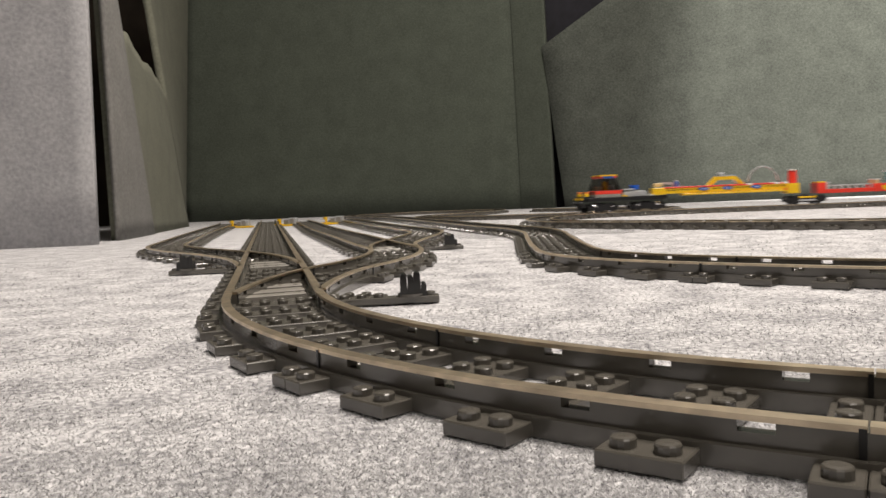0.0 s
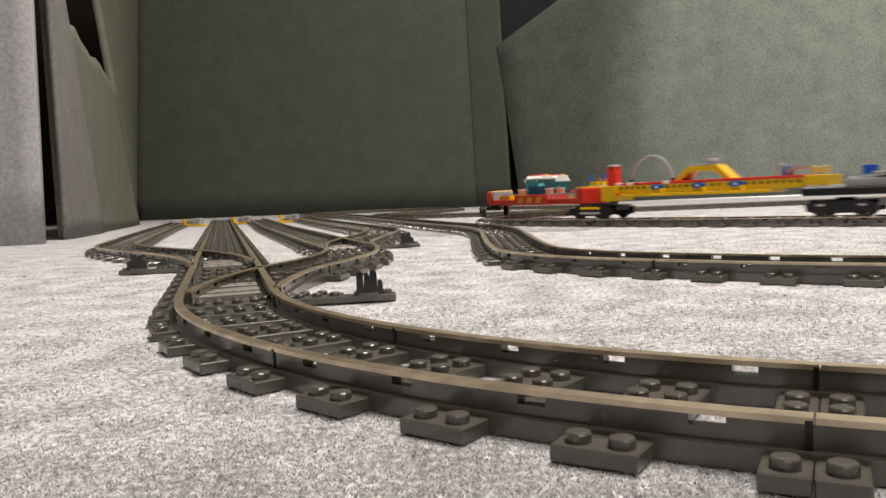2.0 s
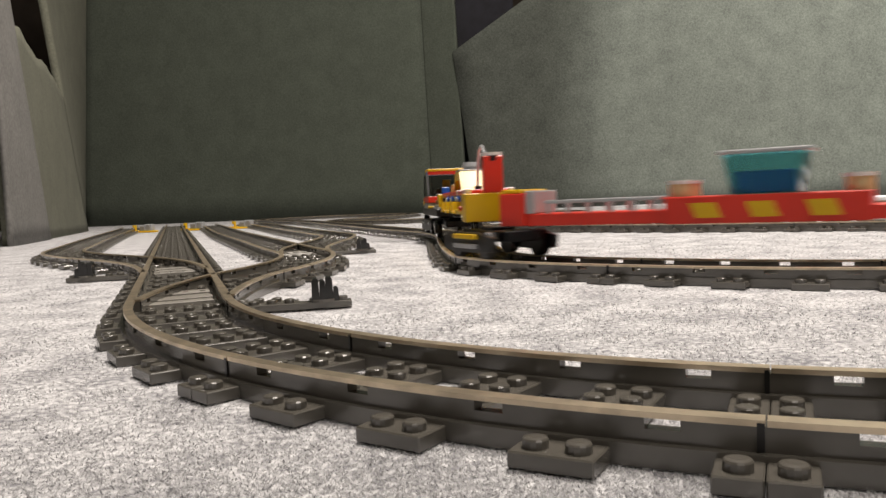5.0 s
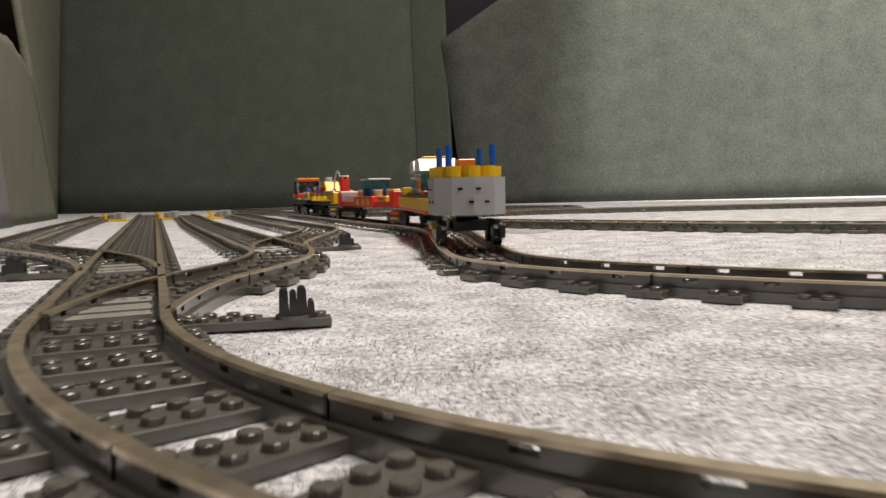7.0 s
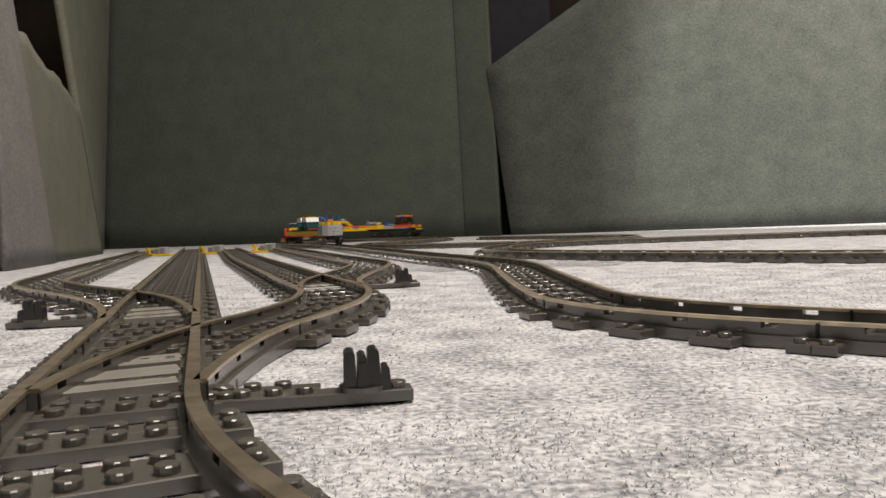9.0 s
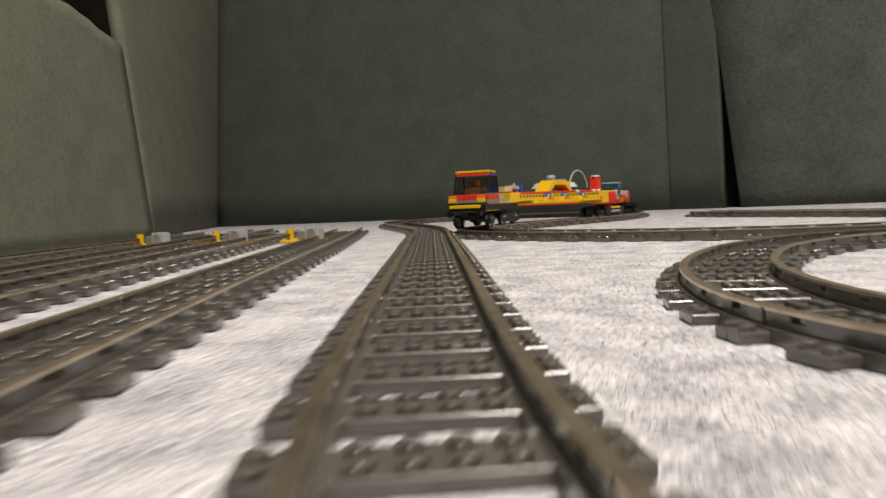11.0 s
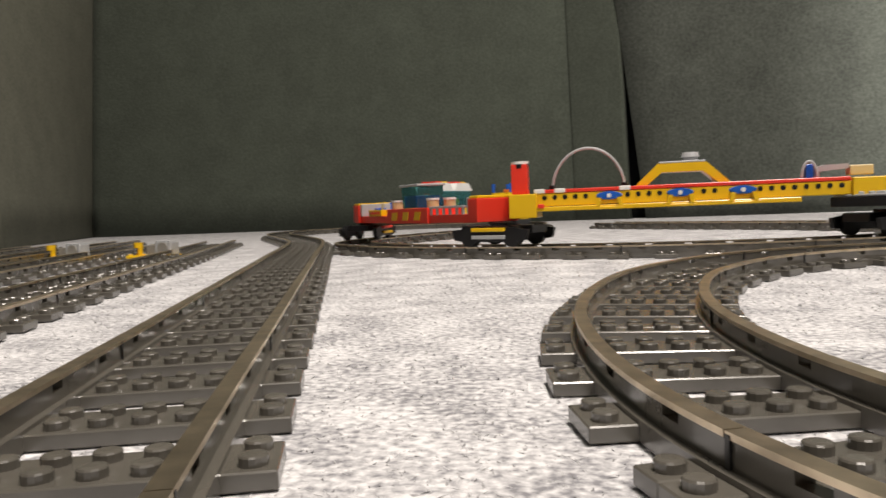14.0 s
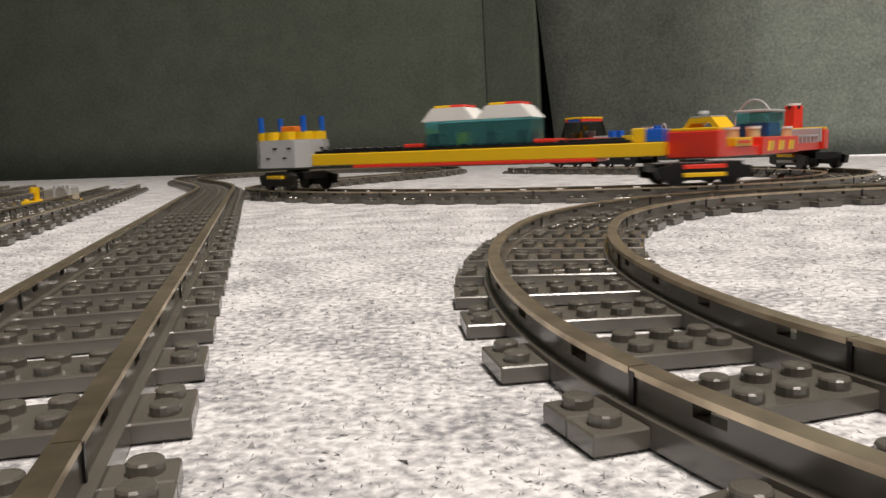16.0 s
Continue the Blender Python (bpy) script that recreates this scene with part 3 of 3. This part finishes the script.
def locomotive():
    t = thing("locomotive", "toy locomotive with smoked cab windows, red band and yellow roof", "toy train")
    c = 0.0825  # distance from the front to the origin
    def bx(name, m, x0, x1, y0, y1, z0, z1, label="", parent=None, bev=0.0004, st=None):
        bm = bmesh.new()
        box(bm, x0, x1, y0, y1, z0, z1, bev)
        if st:
            studs(bm, st[0], st[1], z1 - 0.00005)
        return part(name, bm, m, parent or t, label)
    bx("deck", M_BLACK, -0.082, 0.076, -0.024, 0.024, 0.0195, 0.0258)
    bx("deck_plate", M_GREY, -0.080, -0.046, -0.0235, 0.0235, 0.0259, 0.0275, "light grey plate", st=([-0.076 + 0.008 * i for i in range(4)], [-0.02 + 0.008 * i for i in range(6)]))
    bx("nose", M_BLACK, 0.060, 0.083, -0.022, 0.022, 0.0215, 0.0285)
    for y in (-0.0185, 0.0185):
        bx("headlight_block", M_YELLOW, 0.0715, 0.0795, y - 0.0045, y + 0.0045, 0.0287, 0.0335, "yellow-green block")
        bx("headlight", M_ORANGE, 0.0718, 0.0792, y - 0.0042, y + 0.0042, 0.0336, 0.0370, "translucent orange light")
        bm = bmesh.new()
        cyl(bm, y, 0.0165, 0.083, 0.0905, 0.0034, 14, "X")
        part("buffer", bm, M_BLACK, t)
    bx("bumper", M_YELLOW, 0.0831, 0.0855, -0.020, 0.020, 0.0225, 0.0262, "yellow bumper stripe")
    bx("cab_base", M_BLACK, 0.010, 0.057, -0.0228, 0.0228, 0.0260, 0.0315)
    bx("cab_band", M_RED, 0.0075, 0.0585, -0.0232, 0.0232, 0.0316, 0.0376, "red band")
    # frame pillars and windows
    for side in (-1, 1):
        bm = bmesh.new()
        prism(bm, [(0.0105, 0.0380), (0.0555, 0.0380), (0.0470, 0.0590), (0.0190, 0.0590)], side * 0.0225 - 0.0006, side * 0.0225 + 0.0006)
        part("side_window", bm, M_SMOKE, t, "smoked side window")
        for xa, xb in ((0.0100, 0.0185), (0.0562, 0.0478)):
            bm = bmesh.new()
            w = 0.0016 if xa < 0.03 else -0.0016
            prism(bm, [(xa, 0.0386), (xa + w, 0.0386), (xb + w, 0.0590), (xb, 0.0590)], side * 0.0225 - 0.0012, side * 0.0225 + 0.0012)
            part("pillar", bm, M_BLACK, t)
    bm = bmesh.new()
    prism(bm, [(0.0548, 0.0388), (0.0558, 0.0388), (0.0473, 0.0588), (0.0463, 0.0588)], -0.0208, 0.0208)
    part("windscreen", bm, M_SMOKE, t, "smoked windscreen")
    bm = bmesh.new()
    prism(bm, [(0.0105, 0.0388), (0.0115, 0.0388), (0.0200, 0.0588), (0.0190, 0.0588)], -0.0208, 0.0208)
    part("rear_window", bm, M_SMOKE, t, "smoked rear window")
    bx("roof_trim", M_BLUE, 0.0225, 0.0435, -0.0215, 0.0215, 0.0591, 0.0624, "blue roof trim")
    for x0, x1 in ((0.0168, 0.0223), (0.0437, 0.0492)):
        bx("roof_corner", M_RED, x0, x1, -0.0215, 0.0215, 0.0591, 0.0624, "red roof trim")
    bx("roof", M_YELLOW, 0.0163, 0.0497, -0.0220, 0.0220, 0.0625, 0.0648, "yellow roof plate")
    bx("seat", M_GREY, 0.018, 0.027, -0.008, 0.008, 0.0380, 0.0470, "grey seat in the cab")
    bm = bmesh.new()
    prism(bm, [(0.0275, 0.0380), (0.0365, 0.0380), (0.0345, 0.0470), (0.0295, 0.0470)], -0.0070, 0.0070)
    cyl(bm, 0.0320, 0, 0.0465, 0.0540, 0.0046, 16)
    box(bm, 0.0345, 0.0410, -0.0075, 0.0075, 0.0405, 0.0432, 0.0008)
    part("driver_figure", bm, M_FIGURE, t, "small yellow and orange toy driver figure")
    bx("side_skirt", M_TRACK_PALE, 0.0085, 0.0600, -0.0238, 0.0238, 0.0262, 0.0313, "grey skirt under the red band")
    bx("hook", M_BLACK, 0.0856, 0.0930, -0.004, 0.004, 0.0140, 0.0185)
    bx("console", M_TAN, 0.042, 0.052, -0.010, 0.010, 0.0386, 0.0450)
    bx("engine_cover", M_GREY, -0.0440, 0.0020, -0.0160, 0.0160, 0.0260, 0.0340, "light grey stepped cover", st=([-0.040 + 0.008 * i for i in range(5)], [-0.012, -0.004, 0.004, 0.012]))
    bx("engine_cover_top", M_GREY, -0.0200, 0.0020, -0.0158, 0.0158, 0.0374, 0.0395, "light grey stepped cover")
    for y in (-0.008, 0.008):
        bx("cap", M_BLUE, -0.0300, -0.0220, y - 0.004, y + 0.004, 0.0374, 0.0455, "blue cap")
    bx("side_marker", M_YELLOW, -0.0020, 0.0050, -0.0248, 0.0248, 0.0262, 0.0285, "yellow marker plate")
    return t


def beam_car():
    t = thing("beam_car", "long yellow toy wagon with red top stripe and wire hoop", "toy train")
    bm = bmesh.new()
    # a long girder, open below, with ribs
    box(bm, -0.132, 0.125, -0.0160, 0.0160, 0.0300, 0.0398, 0.0005)
    box(bm, -0.140, -0.118, -0.0200, 0.0200, 0.0215, 0.0400, 0.0005)
    box(bm, -0.118, 0.076, -0.0205, 0.0205, 0.0262, 0.0296, 0.0005)
    box(bm, 0.1105, 0.134, -0.0200, 0.0200, 0.0290, 0.0420, 0.0005)
    part("girder", bm, M_YELLOW, t)
    bm = bmesh.new()
    box(bm, -0.1170, 0.110, -0.0164, 0.0164, 0.0401, 0.0428, 0.0004)
    part("top_stripe", bm, M_RED, t, "red plate along the top")
    for side in (-1, 1):
        for x in (-0.062, -0.009, 0.036):
            for e in (-1, 1):
                bm = bmesh.new()
                prism(bm, [(x + e * 0.0060, 0.0350), (x + e * 0.0090, 0.0350), (x + e * 0.0105, 0.0285), (x + e * 0.0070, 0.0285)], side * 0.0195 - 0.0034, side * 0.0195 + 0.0034)
                part("bracket", bm, M_YELLOW, t)
            bm = bmesh.new()
            box(bm, x - 0.0112, x + 0.0112, side * 0.0195 - 0.0034, side * 0.0195 + 0.0034, 0.0262, 0.0283, 0.0004)
            part("bracket_foot", bm, M_YELLOW, t)
            bm = bmesh.new()
            cyl(bm, x, 0.0365, side * 0.0182 - 0.0006, side * 0.0182 + 0.0006, 0.0017, 12, "Y")
            part("axle_end", bm, M_WHITE, t, "pale round axle end")
        bm = bmesh.new()
        box(bm, -0.1170, -0.1120, side * 0.0206 - 0.0012, side * 0.0206 + 0.0012, 0.0285, 0.0318, 0.0005)
        part("side_pin", bm, M_RED, t, "small red pin")
        for x in (-0.116, -0.100, -0.050):
            bm = bmesh.new()
            box(bm, x - 0.0042, x + 0.0042, side * 0.0150 - 0.0018, side * 0.0150 + 0.0018, 0.0400, 0.0434, 0.0004)
            part("clip", bm, M_WHITE, t, "white clip on the red plate")
        for x in (-0.062, -0.009, 0.036):
            bm = bmesh.new()
            bmesh.ops.create_cone(bm, cap_ends=True, segments=20, radius1=0.0032, radius2=0.0028, depth=0.0022, matrix=Matrix.Translation((x, side * 0.0168, 0.0365)) @ Matrix.Diagonal((3.2, 1, 1, 1)) @ Matrix.Rotation(radians(-90 * side), 4, "X"))
            part("oval_panel", bm, M_BLUE, t, "glossy blue oval panel")
        for k in range(28):
            x = -0.112 + 0.008 * k
            if min(abs(x - q) for q in (-0.062, -0.009, 0.036)) < 0.012:
                continue
            bm = bmesh.new()
            cyl(bm, x, 0.0367, side * 0.0160 - 0.0004, side * 0.0160 + 0.0004, 0.0019, 10, "Y")
            part("pin_hole", bm, M_BLACK, t, "dark round pin hole")
    # red column at the rear end
    bm = bmesh.new()
    box(bm, -0.1395, -0.1265, -0.0065, 0.0065, 0.0402, 0.0640, 0.0006)
    part("column", bm, M_RED, t, "red block column")
    bm = bmesh.new()
    cyl(bm, -0.133, 0, 0.0606, 0.0642, 0.0069, 16)
    part("column_band", bm, M_BLACK, t, "black band under the cap")
    bm = bmesh.new()
    cyl(bm, -0.133, 0, 0.0641, 0.0662, 0.0072, 16)
    part("column_cap", bm, M_WHITE, t, "white round cap")
    # wire hoop
    bm = bmesh.new()
    tube(bm, [(-0.107 + 0.0285 * (1 - math.cos(a)), 0, 0.0410 + 0.0330 * math.sin(a)) for a in np.linspace(0, math.pi, 33)], 0.0011)
    hoop = part("hose", bm, M_GREY, t, "arched grey hose")
    for x in (-0.107, -0.050):
        bm = bmesh.new()
        cyl(bm, x, 0, 0.0405, 0.0462, 0.0028, 12)
        part("hose_end", bm, M_BLACK, hoop)
    # trapezoid frame
    bm = bmesh.new()
    prism(bm, [(-0.0420, 0.0429), (-0.0330, 0.0429), (-0.0220, 0.0520), (0.0080, 0.0520), (0.0190, 0.0429), (0.0280, 0.0429), (0.0110, 0.0585), (-0.0250, 0.0585)], -0.0120, 0.0120)
    frame_ = part("trapezoid_frame", bm, M_YELLOW, t, "yellow trapezoid bridge piece")
    bm = bmesh.new()
    box(bm, -0.0240, 0.0100, -0.0118, 0.0118, 0.0586, 0.0600, 0.0003)
    cyl(bm, 0.000, 0, 0.0600, 0.0630, 0.0056, 16)
    cyl(bm, 0.000, 0, 0.0630, 0.0665, 0.0070, 16, r2=0.0058)
    part("lamp", bm, M_GREY, frame_, "light grey round lamp")
    # front fittings: spray nozzle
    bm = bmesh.new()
    cyl(bm, 0.0905, 0, 0.0420, 0.0480, 0.0022, 12)
    prism(bm, [(0.0885, 0.0470), (0.1120, 0.0490), (0.1120, 0.0525), (0.0940, 0.0520), (0.0885, 0.0500)], -0.0035, 0.0035)
    part("nozzle", bm, M_GREY, t, "light grey elbow nozzle")
    bm = bmesh.new()
    tube(bm, [(0.0780 + 0.0055 * (1 - math.cos(a)), -0.010, 0.0420 + 0.0130 * math.sin(a)) for a in np.linspace(0, math.pi, 17)], 0.0010)
    part("short_hose", bm, M_GREY, t, "short arched grey hose")
    bm = bmesh.new()
    box(bm, 0.1120, 0.1280, -0.0060, 0.0060, 0.0440, 0.0510, 0.0005)
    part("tank", bm, M_TAN, t, "pale tan block at the nozzle")
    bm = bmesh.new()
    box(bm, 0.082, 0.087, -0.005, 0.005, 0.0420, 0.0530, 0.0004)
    part("nozzle_bracket", bm, M_BLUE, t)
    return t


def red_car():
    t = thing("red_car", "red toy wagon carrying a teal trough and tan drums", "toy train")

    def bx(name, m, x0, x1, y0, y1, z0, z1, label="", parent=None):
        bm = bmesh.new()
        box(bm, x0, x1, y0, y1, z0, z1, 0.0005)
        return part(name, bm, m, parent or t, label)

    bm = bmesh.new()
    box(bm, -0.1250, 0.1240, -0.0165, 0.0165, 0.0190, 0.0262, 0.0005)
    box(bm, -0.0455, 0.0460, -0.0190, 0.0190, 0.0185, 0.0330, 0.0005)
    part("body", bm, M_RED, t)
    for side in (-1, 1):
        x0, x1 = sorted((side * 0.1225, side * 0.1370))
        block = bx("end_block", M_RED, x0, x1, -0.0200, 0.0200, 0.0192, 0.0385)
        bx("end_plate", M_YELLOW, x0 + 0.001, x1 - 0.001, -0.0190, 0.0190, 0.0386, 0.0410, "yellow plate", block)
        x0, x1 = sorted((side * 0.1170, side * 0.1222))
        bx("bracket", M_GREY, x0, x1, -0.0180, 0.0180, 0.0264, 0.0400, "light grey bracket")
        for x in (-0.026, 0.0, 0.026):
            bm = bmesh.new()
            prism(bm, [(x - 0.0075, 0.0215), (x + 0.0045, 0.0215), (x + 0.0075, 0.0295), (x - 0.0045, 0.0295)], side * 0.0192 - 0.0005, side * 0.0192 + 0.0005)
            part("stripe", bm, M_YELLOW, t, "slanted yellow warning stripe")
    # railing ahead, sign plate and lever behind
    for side in (-1, 1):
        bm = bmesh.new()
        box(bm, 0.0480, 0.1110, side * 0.0165 - 0.0012, side * 0.0165 + 0.0012, 0.0318, 0.0338, 0.0003)
        for x in (0.0500, 0.0620, 0.0740, 0.0860, 0.0980, 0.1090):
            box(bm, x - 0.0010, x + 0.0010, side * 0.0165 - 0.0010, side * 0.0165 + 0.0010, 0.0260, 0.0322, 0)
        part("railing", bm, M_GREY, t, "light grey railing")
    sign = bx("sign", M_YELLOW, -0.0980, -0.0640, -0.0175, 0.0175, 0.0263, 0.0330, "yellow sign plate")
    for side in (-1, 1):
        bm = bmesh.new()
        for k in range(4):
            box(bm, -0.0940 + 0.0068 * k, -0.0890 + 0.0068 * k, side * 0.0177 - 0.0004, side * 0.0177 + 0.0004, 0.0284, 0.0308, 0)
        part("writing", bm, M_RED, sign)
    bx("seat", M_BLUE, -0.1090, -0.1020, -0.006, 0.006, 0.0263, 0.0350, "blue seat")
    bm = bmesh.new()
    prism(bm, [(-0.1030, 0.0264), (-0.1010, 0.0264), (-0.0970, 0.0400), (-0.0985, 0.0405)], -0.0012, 0.0012)
    part("lever", bm, M_GREY, t, "light grey lever")
    for x in (-0.0400, 0.0395):
        for y in (-0.009, 0.009):
            bm = bmesh.new()
            cyl(bm, x, y, 0.0331, 0.0398, 0.0058, 18)
            drum = part("drum", bm, M_TAN, t, "tan round drum")
            bm = bmesh.new()
            cyl(bm, x, y, 0.0399, 0.0418, 0.0064, 18)
            part("lid", bm, M_WHITE, drum, "white lid")
    bm = bmesh.new()
    prism(bm, [(-0.0150, 0.0332), (0.0150, 0.0332), (0.0185, 0.0540), (-0.0185, 0.0540)], -0.0140, 0.0140)
    trough = part("trough", bm, M_TEAL, t, "translucent teal trough")
    bx("rim", M_GREY, -0.0208, 0.0208, -0.0155, 0.0155, 0.0541, 0.0562, "pale grey rim", trough)
    bx("load", M_BLUE, -0.0135, 0.0135, -0.0125, 0.0125, 0.0336, 0.0450, "blue load inside", trough)
    return t


def flat_car():
    t = thing("flat_car", "yellow toy flatcar with a teal cabin and grey tower", "toy train")
    bm = bmesh.new()
    box(bm, -0.108, 0.128, -0.0200, 0.0200, 0.0205, 0.0300, 0.0005)
    part("side_beam", bm, M_YELLOW, t)
    bm = bmesh.new()
    box(bm, -0.075, 0.090, -0.0202, 0.0202, 0.0178, 0.0204, 0.0004)
    part("underframe", bm, M_RED, t, "red strip under the beam")
    bm = bmesh.new()
    box(bm, -0.106, 0.110, -0.0190, 0.0190, 0.0301, 0.0325, 0.0004)
    studs(bm, [-0.1 + 0.008 * i for i in range(26)], (-0.012, 0.012), 0.0325, 10)
    part("deck", bm, M_BLACK, t, "black studded deck")
    for x0, x1, m, z1 in ((0.1105, 0.1175, M_YELLOW, 0.0400), (0.1180, 0.1280, M_BLUE, 0.0395)):
        bm = bmesh.new()
        box(bm, x0, x1, -0.0170, 0.0170, 0.0302, z1, 0.0005)
        part("end_block", bm, m, t)
    for x in (-0.0310, 0.0580):
        bm = bmesh.new()
        box(bm, x - 0.0065, x + 0.0065, -0.0160, 0.0160, 0.0326, 0.0356, 0.0004)
        part("clamp", bm, M_RED, t, "red clamp plate")
    # teal cabin with two white hipped roofs
    bm = bmesh.new()
    box(bm, -0.0220, 0.0500, -0.0155, 0.0155, 0.0327, 0.0520, 0.0006)
    cab = part("cabin", bm, M_TEAL, t, "translucent teal cabin walls")
    for x in (-0.016, 0.002, 0.022, 0.042):
        bm = bmesh.new()
        box(bm, x - 0.003, x + 0.003, -0.0100, 0.0100, 0.0330, 0.0430, 0.0004)
        part("crate", bm, M_YELLOW if x == 0.002 else M_BLACK, cab)
    for x0 in (-0.0240, 0.0135):
        bm = bmesh.new()
        x1 = x0 + 0.0372
        prism(bm, [(x0, 0.0522), (x1, 0.0522), (x1 - 0.0075, 0.0622), (x0 + 0.0075, 0.0622)], -0.0165, 0.0165)
        roof = part("roof", bm, M_WHITE, cab, "white hipped roof")
        for k, m in ((0, M_YELLOW), (1, M_RED)):
            bm = bmesh.new()
            a = x0 + 0.0078 + 0.0108 * k
            box(bm, a, a + 0.0106, -0.0120, 0.0120, 0.0623, 0.0642, 0.0004)
            part("roof_plate", bm, m, roof)
    # grey tower over the rear bogie
    bm = bmesh.new()
    r = [(-0.0265, 0.0), (-0.0235, 0.0145), (-0.0145, 0.0245), (0.0145, 0.0245), (0.0235, 0.0145), (0.0265, 0.0), (0.0235, -0.0145), (0.0145, -0.0245), (-0.0145, -0.0245), (-0.0235, -0.0145)]
    lo = [bm.verts.new((-0.134 + x, y, 0.0195)) for x, y in r]
    hi = [bm.verts.new((-0.134 + x, y, 0.0430)) for x, y in r]
    bm.faces.new(lo[::-1])
    bm.faces.new(hi)
    for i in range(10):
        bm.faces.new((lo[i], lo[(i + 1) % 10], hi[(i + 1) % 10], hi[i]))
    tower = part("tower", bm, M_GREY, t, "light grey faceted tower")
    for x in (-0.1608, -0.1072):
        for y, z in ((-0.009, 0.0270), (0.002, 0.0270), (-0.003, 0.0350), (0.009, 0.0350)):
            bm = bmesh.new()
            box(bm, x - 0.0010 + (0.004 if x < -0.13 else -0.004) * abs(y) / 0.0145, x + 0.0010 + (0.004 if x < -0.13 else -0.004) * abs(y) / 0.0145, y - 0.0016, y + 0.0016, z, z + 0.0014, 0)
            part("slot", bm, M_BLACK, tower, "dark slot")
    for side in (-1, 1):
        for x, z in ((-0.142, 0.0270), (-0.128, 0.0270), (-0.136, 0.0350), (-0.124, 0.0350)):
            bm = bmesh.new()
            box(bm, x - 0.0016, x + 0.0016, side * 0.0245 - 0.0006, side * 0.0245 + 0.0006, z, z + 0.0014, 0)
            part("slot", bm, M_BLACK, tower, "dark slot")
    for i in range(10):
        a = i * math.pi / 5
        bm = bmesh.new()
        cyl(bm, -0.134 + 0.0205 * math.cos(a), 0.0190 * math.sin(a), 0.0431, 0.0500, 0.0062, 12)
        part("round_block", bm, M_YELLOW, tower, "yellow round block")
    bm = bmesh.new()
    box(bm, -0.1400, -0.1280, -0.006, 0.006, 0.0431, 0.0550, 0.0005)
    part("lamp_block", bm, M_ORANGE, tower, "orange block")
    for x in (-0.1520, -0.1160):
        for y in (-0.0150, 0.0150):
            bm = bmesh.new()
            cyl(bm, x, y, 0.0495, 0.0630, 0.0022, 12)
            part("post", bm, M_BLUE, tower, "blue post")
    return t


LOCO, BEAM, RED, FLAT = locomotive(), beam_car(), red_car(), flat_car()
for car, kx, kz, dx in ((LOCO, 1.05, 1.12, 0), (BEAM, 1.005, 1.03, 0.004), (RED, 1.115, 1.03, 0), (FLAT, 1.32, 1.08, -0.0060)):
    for piece in car.children_recursive:
        piece.data.transform(Matrix.Translation((dx, 0, 0)) @ Matrix.Diagonal((kx, 1, kz, 1)))
# bogies: distance behind the locomotive's front
BOGIES = [(0.037, bogie("bogie", "black bogie with bright wheel rims", 0.0265, (), True)), (0.137, bogie("bogie", "black bogie with bright wheel rims", 0.0265, (), True)),
          (0.437, bogie("bogie", "black bogie with yellow and grey side plates", 0.028, ((M_YELLOW, 0.0125), (M_GREY, 0.0065)))),
          (0.782, bogie("bogie", "black bogie with red and yellow side plates", 0.028, ((M_RED, 0.0125), (M_YELLOW, 0.0065)))), (1.152, bogie("bogie", "black bogie with a yellow side plate", 0.026, ((M_YELLOW, 0.0110),)))]
CARS = [(LOCO, 0.037, 0.137), (BEAM, 0.137, 0.437), (RED, 0.437, 0.782), (FLAT, 0.782, 1.157)]
RAIL_TOP = 0.0098

# seconds, and metres of the track from its start to the locomotive's front
RUN = [(-0.5, 1.150), (0.0, 1.405), (0.5, 1.660), (1.0, 1.930), (1.5, 2.208), (2.0, 2.420), (2.5, 2.642), (3.0, 2.880), (3.5, 3.060), (3.7, 3.125), (4.0, 3.250), (4.2, 3.320), (6.3, 4.352), (6.5, 4.420), (7.0, 4.530), (7.5, 4.860), (8.0, 5.165), (8.5, 5.545), (9.0, 6.000), (9.2, 6.110), (11.3, 6.980), (11.5, 7.030), (12.0, 7.150), (12.5, 7.240), (13.0, 7.330), (13.5, 7.430), (14.0, 7.540), (14.5, 7.670), (15.0, 7.795), (15.5, 7.955), (16.0, 8.110), (16.5, 8.240)]


def motions():
    times = np.arange(0, 16.01, 0.1)
    ts, ss = zip(*RUN)
    ss = np.array(ss)

    def front(t):
        return float(np.interp(t, ts, ss))

    smooth = [np.mean([front(t + d) for d in np.linspace(-0.25, 0.25, 11)]) for t in times]
    for ob, a, b in CARS:
        rows = []
        for t, s in zip(times, smooth):
            p, q = R_SIDE.at(s - a), R_SIDE.at(s - b)
            m, d = (p + q) / 2, p - q
            rows.append((float(t), pose(m[0], m[1], RAIL_TOP, 0, 0, math.degrees(math.atan2(d[1], d[0])))))
        walk(ob, rows)
    for back, ob in BOGIES:
        walk(ob, [(float(t), pose(*R_SIDE.at(s - back), RAIL_TOP, 0, 0, R_SIDE.angle(s - back))) for t, s in zip(times, smooth)])


motions()
